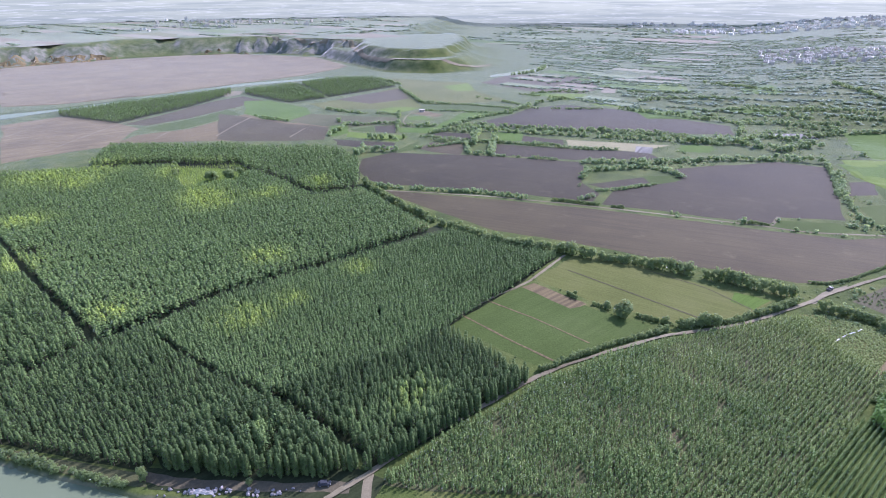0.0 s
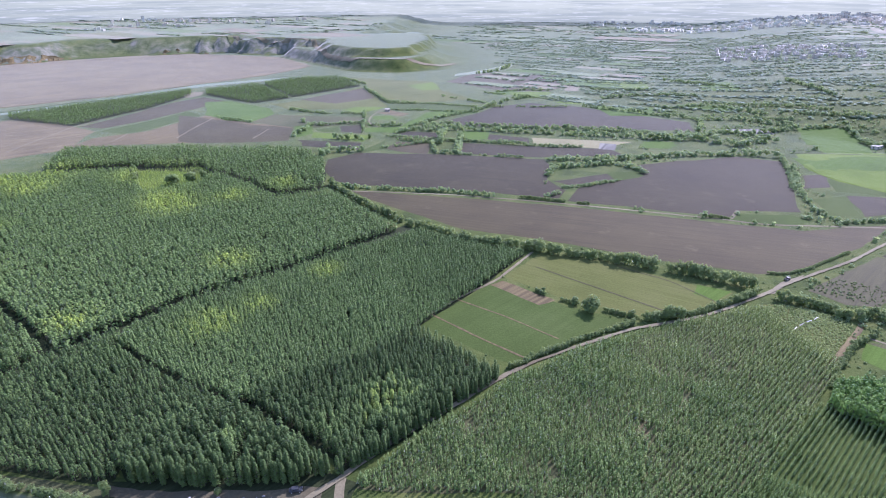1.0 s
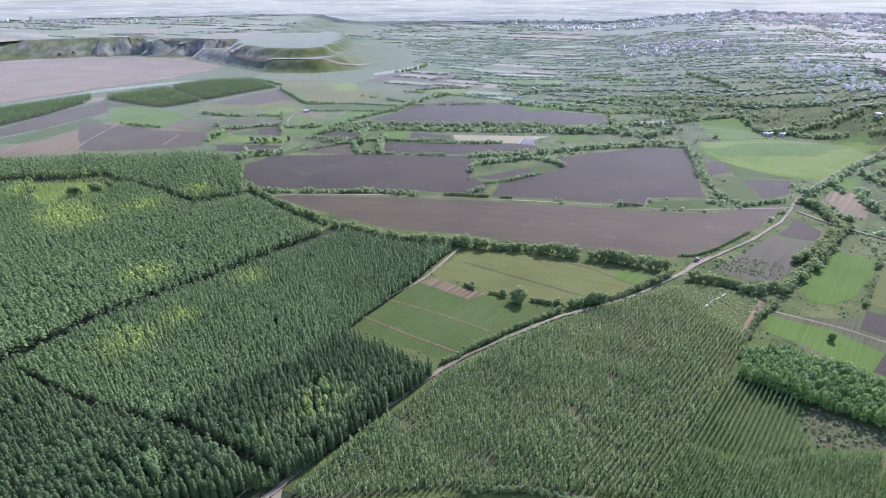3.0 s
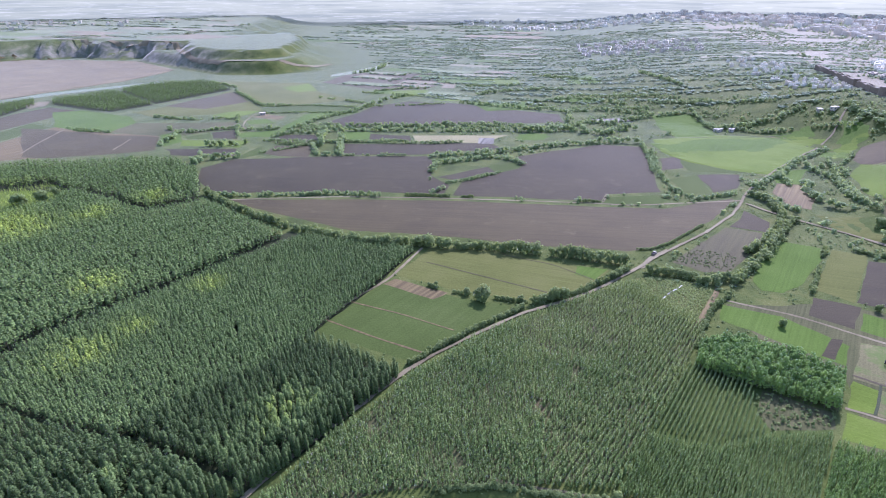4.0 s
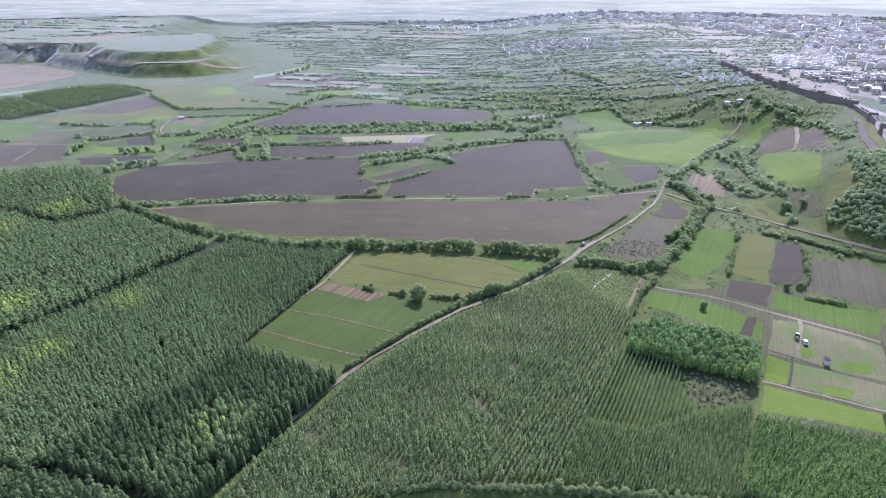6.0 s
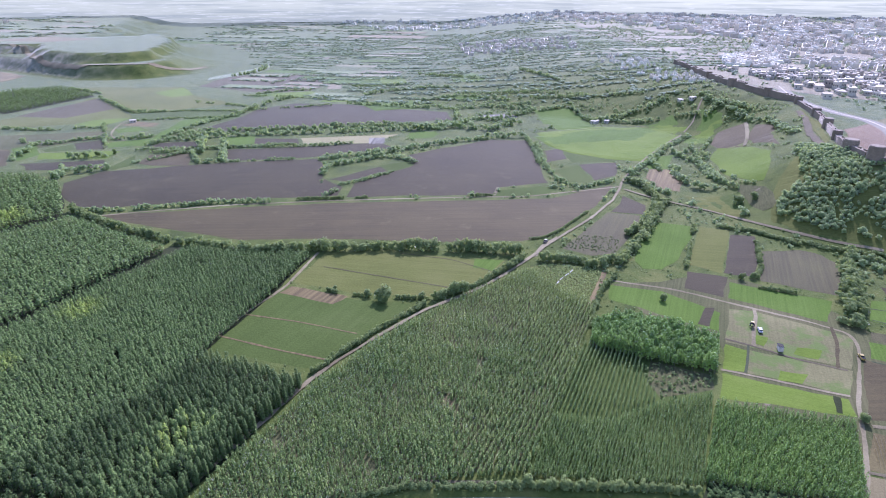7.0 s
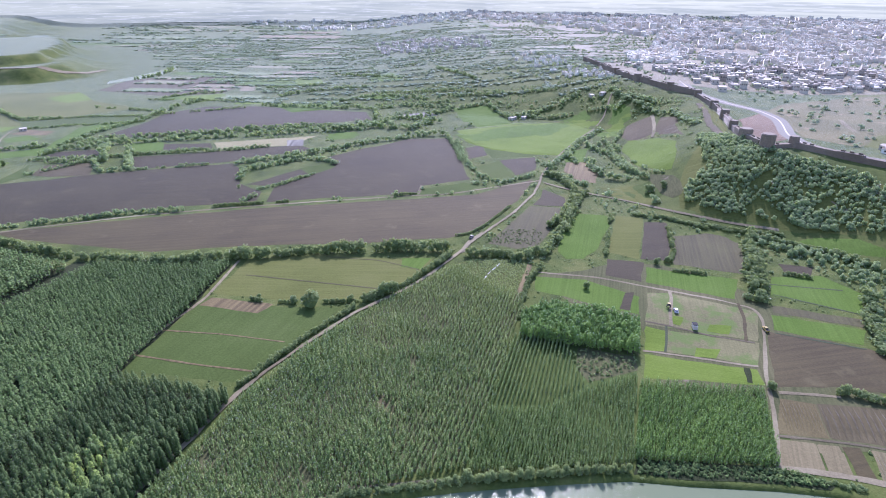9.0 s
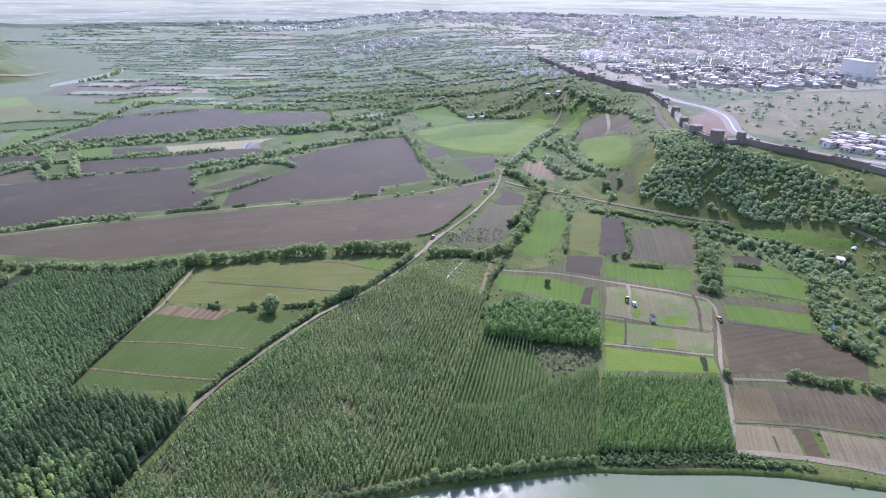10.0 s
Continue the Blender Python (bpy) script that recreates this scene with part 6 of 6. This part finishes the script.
town("old_town", [(690, 420), (730, 330), (840, 290), (930, 240), (1000, 60), (1300, 60), (1700, 700), (1250, 950), (900, 700), (760, 640)], 1700, 6, 15, 4.0, 71, "crowded pale flat-roofed town houses", 0.6, 60, 220)
town("outer_town", [(1300, 50), (2500, 100), (3600, 1500), (2600, 2800), (1500, 2250), (1250, 950), (1700, 700)], 2300, 10, 28, 5, 72, "distant pale city blocks", 0.6, 160)
town("far_suburb", [(700, 2200), (1400, 1700), (1800, 2600), (2600, 2900), (1900, 4200), (900, 3600)], 700, 8, 22, 3.5, 73, "distant pale apartment blocks", 0.75, 220)
town("village", [(594, 1140), (780, 1000), (927, 1234), (725, 1430)], 140, 6, 11, 2, 74, "small pale village houses among trees", 0.4, 50)
town("roof_quarter", [(890, 735), (1046, 800), (990, 690), (856, 608), (800, 652)], 190, 8, 17, 0.8, 75, "low sheds with pale roofs", 0.95, 200)
town("edge_houses", [(640, 545), (700, 640), (760, 840), (700, 860), (640, 700), (605, 560)], 80, 3, 7, 0.6, 76, "small pale sheds and cars below the wall", 0.8, 40)
town("mesa_village", [(-1000, 1900), (-500, 2100), (-400, 2500), (-1200, 2600)], 60, 6, 12, 4, 77, "small pale hamlet on the plateau", 0.7, 200)
q = rng.uniform((620, 60), (2600, 2600), (19000, 2))
q = q[(side(q, CITY) < -30) & (patches(q, 90, 81) > 0.4)]
q = q[side(q, [(690, 420), (720, 340), (840, 290), (930, 240), (620, 60), (440, 60), (460, 260)]) > 0]
extra = rng.uniform((500, 150), (760, 400), (170, 2))
q = np.concatenate([q, extra[side(extra, CITY) < -40]])
near_wall = np.hypot(q[:, 0], q[:, 1]) < 900
for q, kinds in ((q[near_wall], BUSH_FAR), (q[~near_wall], BUSH_TINY)):
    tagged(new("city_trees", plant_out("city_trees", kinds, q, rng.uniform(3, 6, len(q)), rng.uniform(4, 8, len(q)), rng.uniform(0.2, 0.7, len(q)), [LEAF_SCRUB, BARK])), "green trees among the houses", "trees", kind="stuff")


def house(x, y, sx, sy, sz, turn, tone, roof_mat, label, storeys=1, name="house"):
    """A flat-roofed house with parapet, door and window openings."""
    top = tagged(new(name), label, "house")
    top.matrix_basis = pose(x, y, level(x, y), 0, 0, turn)
    bm = box(bmesh.new(), (sx, sy, sz + 1), (0, 0, sz / 2 - 0.5))
    w = part("wall", bm, PLASTER if tone < 0.6 else WHITE, top)
    bm = box(bmesh.new(), (sx + 0.5, sy + 0.5, 0.25), (0, 0, sz + 0.13), 0, 0.05)
    part("roof", bm, roof_mat, top)
    for st in range(storeys):
        zc = sz * (st + 0.55) / storeys
        for face, ln, dist in ((0, sx, sy / 2), (90, sy, sx / 2), (180, sx, sy / 2), (270, sy, sx / 2)):
            n = max(1, int(ln / 3.4))
            for k in range(n):
                off = (k + 0.5) * ln / n - ln / 2
                a_ = radians(face)
                px, py = math.cos(a_) * off + math.sin(a_) * dist, math.sin(a_) * off - math.cos(a_) * dist
                bm = box(bmesh.new(), (1.2, 0.12, 1.3), (px, py, zc), face)
                part("window", bm, DARK, top)
    return top


# low houses with pale roofs behind the street
r9 = np.random.default_rng(91)
for k in range(110):
    f = r9.uniform(0, 1)
    x, y = 502 + r9.uniform(0, 70), 92 + f * 92
    if side([(x, y)], [(500, 165), (560, 190), (590, 153), (575, 85), (495, 85)])[0] > 0:
        continue
    house(x, y, r9.uniform(5, 10), r9.uniform(4, 8), r9.uniform(2.6, 4), r9.uniform(-15, 15), 0.33 + 0.3 * r9.uniform(), (ROOFM, STONE, PLASTER)[int(r9.uniform(0, 2.6))], "low house with a pale flat roof behind the city wall")
# tall white block
big = house(958, 306, 46, 16, 25, 58, 0.9, PLASTER, "long white multi-storey block with rows of windows", 7, "apartment_block")
for x, y, sx, sy, sz, turn, lab in ((466, 550, 10, 6, 3, 20, "low farm shed with a pale roof among trees"), (480, 545, 8, 5, 3, 35, "low farm shed with a pale roof among trees"), (580, 511, 9, 5, 3, 10, "small pale hut beside the far end of the road"),
                                    (571, 521, 8, 5, 3, 60, "small pale hut beside the far end of the road"), (-42, 786, 7, 5, 3, 0, "small white field hut"), (379, 99, 5, 4, 2.6, 25, "white hut half hidden by trees"), (705, 440, 24, 9, 6, 40, "long grey shed beside the street"),
                                    (690, 455, 12, 9, 5, 40, "grey shed beside the street"), (660, 400, 14, 9, 5, 40, "red-roofed house beside the street")):
    house(x, y, sx, sy, sz, turn, 0.4, PLASTER if sx < 12 else ROOFM, lab)

# ---- vehicles ----
YELLOW = plain("yellow_paint", (0.32, 0.24, 0.05), 0.4, 0, 0.1)
CARPAINT = plain("silver_paint", (0.55, 0.56, 0.58), 0.25, 0.3, 0.08)
GREYPAINT = plain("dark_grey_paint", (0.06, 0.065, 0.07), 0.35, 0.2, 0.08)
BLUE = plain("blue_sheet", (0.05, 0.3, 0.55), 0.5, 0, 0.15)


def wheel(parent, x, y, r, w):
    bm = tube(bmesh.new(), r, r, w, pose(x, y, r, 90), 14)
    ob = part("wheel", bm, RUBBER, parent)
    bm = tube(bmesh.new(), r * 0.55, r * 0.55, w + 0.04, pose(x, y, r, 90), 10)
    part("rim", bm, CARPAINT, ob)


def car(x, y, turn, paint, label, bed=False):
    top = tagged(new("pickup_truck" if bed else "car"), label, "vehicle")
    part("body", box(bmesh.new(), (4.4, 1.8, 0.75), (0, 0, 0.75), 0, 0.12), paint, top)
    cab = part("cabin", box(bmesh.new(), (1.7 if bed else 2.4, 1.6, 0.65), (0.3 if bed else -0.2, 0, 1.42), 0, 0.15), paint, top)
    part("windscreen", box(bmesh.new(), (0.06, 1.35, 0.45), (1.17 if bed else 1.02, 0, 1.42)), DARK, cab)
    part("rear_window", box(bmesh.new(), (0.06, 1.35, 0.45), (-0.57 if bed else -1.42, 0, 1.42)), DARK, cab)
    for s in (-1, 1):
        part("side_window", box(bmesh.new(), (1.2, 0.06, 0.42), (0.3 if bed else -0.2, s * 0.81, 1.42)), DARK, cab)
        part("headlight", box(bmesh.new(), (0.08, 0.35, 0.2), (2.2, s * 0.62, 0.85)), WHITE, top)
        for wx in (-1.35, 1.35):
            wheel(top, wx, s * 0.82, 0.36, 0.24)
    if bed:
        part("bed_floor", box(bmesh.new(), (1.6, 1.5, 0.05), (-1.35, 0, 1.15)), RUBBER, top)
    top.matrix_basis = pose(x, y, level(x, y) + 0.13, 0, 0, turn)
    return top


car(204.6, 275.9, 30, plain("dark_paint", (0.12, 0.115, 0.105), 0.5, 0, 0.1), "dusty dark pickup standing on the road", True)
car(237.5, 143.2, 48, CARPAINT, "silver car parked on the stubble plot")
car(-48.5, 138.6, 5, GREYPAINT, "dark grey car parked in the shade beside the poplars")
car(259.3, 108.5, 55, YELLOW, "small ochre vehicle at the corner of the ploughed field", True)


def tractor(x, y, turn):
    top = tagged(new("tractor"), "small yellow-green tractor standing on the stubble plot", "tractor")
    part("hood", box(bmesh.new(), (1.7, 0.8, 0.8), (0.9, 0, 1.1), 0, 0.1), YELLOW, top)
    cab = part("cab", box(bmesh.new(), (1.3, 1.3, 1.1), (-0.5, 0, 1.75), 0, 0.06), DARK, top)
    part("cab_roof", box(bmesh.new(), (1.5, 1.5, 0.14), (-0.5, 0, 2.4), 0, 0.04), YELLOW, cab)
    part("exhaust", tube(bmesh.new(), 0.05, 0.05, 0.9, pose(1.1, 0.3, 1.9), 8), RUBBER, top)
    for s in (-1, 1):
        wheel(top, -0.6, s * 0.85, 0.75, 0.4)
        wheel(top, 1.3, s * 0.65, 0.45, 0.3)
    top.matrix_basis = pose(x, y, 0.45, 0, 0, turn)


tractor(238.1, 148.2, 40)


def shed(x, y, turn):
    top = tagged(new("field_shed"), "small white field shed with a dark sloping roof", "shed")
    part("wall", box(bmesh.new(), (5.2, 2.6, 2.4), (0, 0, 1.2), 0, 0.04), PLASTER, top)
    bm = bmesh.new()
    bmesh.ops.create_cube(bm, size=1, matrix=pose(0.5, 0, 2.62, 0, 6, 0) @ Matrix.Diagonal((4.6, 3.2, 0.16, 1)))
    part("roof", bm, RUBBER, top)
    part("door", box(bmesh.new(), (0.9, 0.08, 1.9), (-1.2, -1.33, 0.95)), DARK, top)
    part("window", box(bmesh.new(), (1.0, 0.08, 0.8), (1.0, -1.33, 1.4)), DARK, top)
    top.matrix_basis = pose(x, y, 0.3, 0, 0, turn) @ Matrix.Diagonal((0.75, 0.75, 0.85, 1))


shed(231.9, 128.5, 48)


def sheet(x, y, sx, sy, tall, mat, label, seed):
    """A crumpled cover thrown over a heap."""
    r = np.random.default_rng(seed)
    n = 12
    g = np.linspace(-1, 1, n)
    xs, ys = np.meshgrid(g, g)
    z = tall * np.clip(1 - (xs ** 2 + ys ** 2) ** 1.2 * 0.8, 0, 1) * r.uniform(0.6, 1.2, xs.shape) + 0.05
    v = np.column_stack([x + xs.ravel() * sx, y + ys.ravel() * sy, level(x, y) + z.ravel()])
    k = np.arange(n * n).reshape(n, n)
    a_, b2, c, d = k[:-1, :-1].ravel(), k[:-1, 1:].ravel(), k[1:, 1:].ravel(), k[1:, :-1].ravel()
    tagged(new("tarpaulin", mesh_of("tarpaulin", v, np.concatenate([np.stack([a_, b2, c], 1), np.stack([a_, c, d], 1)]), [mat])), label, "tarpaulin")


sheet(299.6, 73.4, 2.4, 1.8, 1.6, BLUE, "blue cover over a heap beside trees", 1)
sheet(297.6, 71.6, 1.5, 1.2, 1.4, WHITE, "white cover over a heap beside trees", 2)
sheet(394, 98, 2.2, 1.2, 1.0, WHITE, "white cover on the green slope", 3)


def boulder(x, y, s, seed):
    r = np.random.default_rng(seed)
    bm = bmesh.new()
    bmesh.ops.create_icosphere(bm, subdivisions=2, radius=1)
    for v in bm.verts:
        v.co *= 0.75 + 0.35 * noise.noise(v.co * 1.7 + Vector((seed * 3.1, 0, 0)))
    tagged(new("boulder", from_bm("boulder", bm, RUBBLE)), "pale grey rubble block on the river bank", "boulder", group="rubble on the bank")
    ob = bpy.context.scene.collection.objects[-1]
    ob.matrix_basis = pose(x, y, level(x, y) + 0.2 * s, 20 * seed, 31 * seed, 17 * seed) @ Matrix.Diagonal((s, s * r.uniform(0.6, 1), s * r.uniform(0.5, 0.8), 1))


r8 = np.random.default_rng(5)
for k in range(46):
    boulder(-104 + r8.uniform(0, 48), 134.6 + r8.uniform(-0.6, 2.4), r8.uniform(0.4, 1.3), k)
sheet(-90.0, 135.8, 2.6, 1.1, 0.9, PLASTER, "crumpled pale sheeting on the rubble bank", 7)
sheet(-86.5, 135.4, 1.6, 0.9, 0.8, PLASTER, "crumpled pale sheeting on the rubble bank", 8)


# torn white plastic sheeting left among the weeds
def plastic_sheet(points, wide):
    bm, rows = bmesh.new(), []
    p = np.array(points, float)
    cum = np.concatenate([[0], np.cumsum(np.hypot(*np.diff(p, axis=0).T))])
    for d in np.arange(0, cum[-1], 0.5):
        x, y = np.interp(d, cum, p[:, 0]), np.interp(d, cum, p[:, 1])
        w = wide * rng.uniform(0.5, 1.2)
        rows.append([bm.verts.new((x + e * w * 0.5, y - e * w * 0.8 + rng.normal(0, 0.1), level(x, y) + 0.95 + rng.uniform(0, 0.3))) for e in (-1, 0, 1)])
    for a_, b2 in zip(rows, rows[1:]):
        for e in (0, 1):
            bm.faces.new((a_[e], b2[e], b2[e + 1], a_[e + 1]))
    bmesh.ops.recalc_face_normals(bm, faces=bm.faces)
    bmesh.ops.solidify(bm, geom=bm.faces[:], thickness=0.02)
    tagged(new("plastic_sheet", from_bm("plastic_sheet", bm, WHITE)), "torn strip of crumpled white plastic over weeds", "plastic sheet")


for strip in ([(176.6, 224.2), (179.4, 226.1)], [(181.0, 227.1), (185.2, 229.6)], [(186.3, 230.0), (190.2, 231.5)], [(191.6, 232.1), (195.4, 234.4)]):
    plastic_sheet(strip, 0.22)
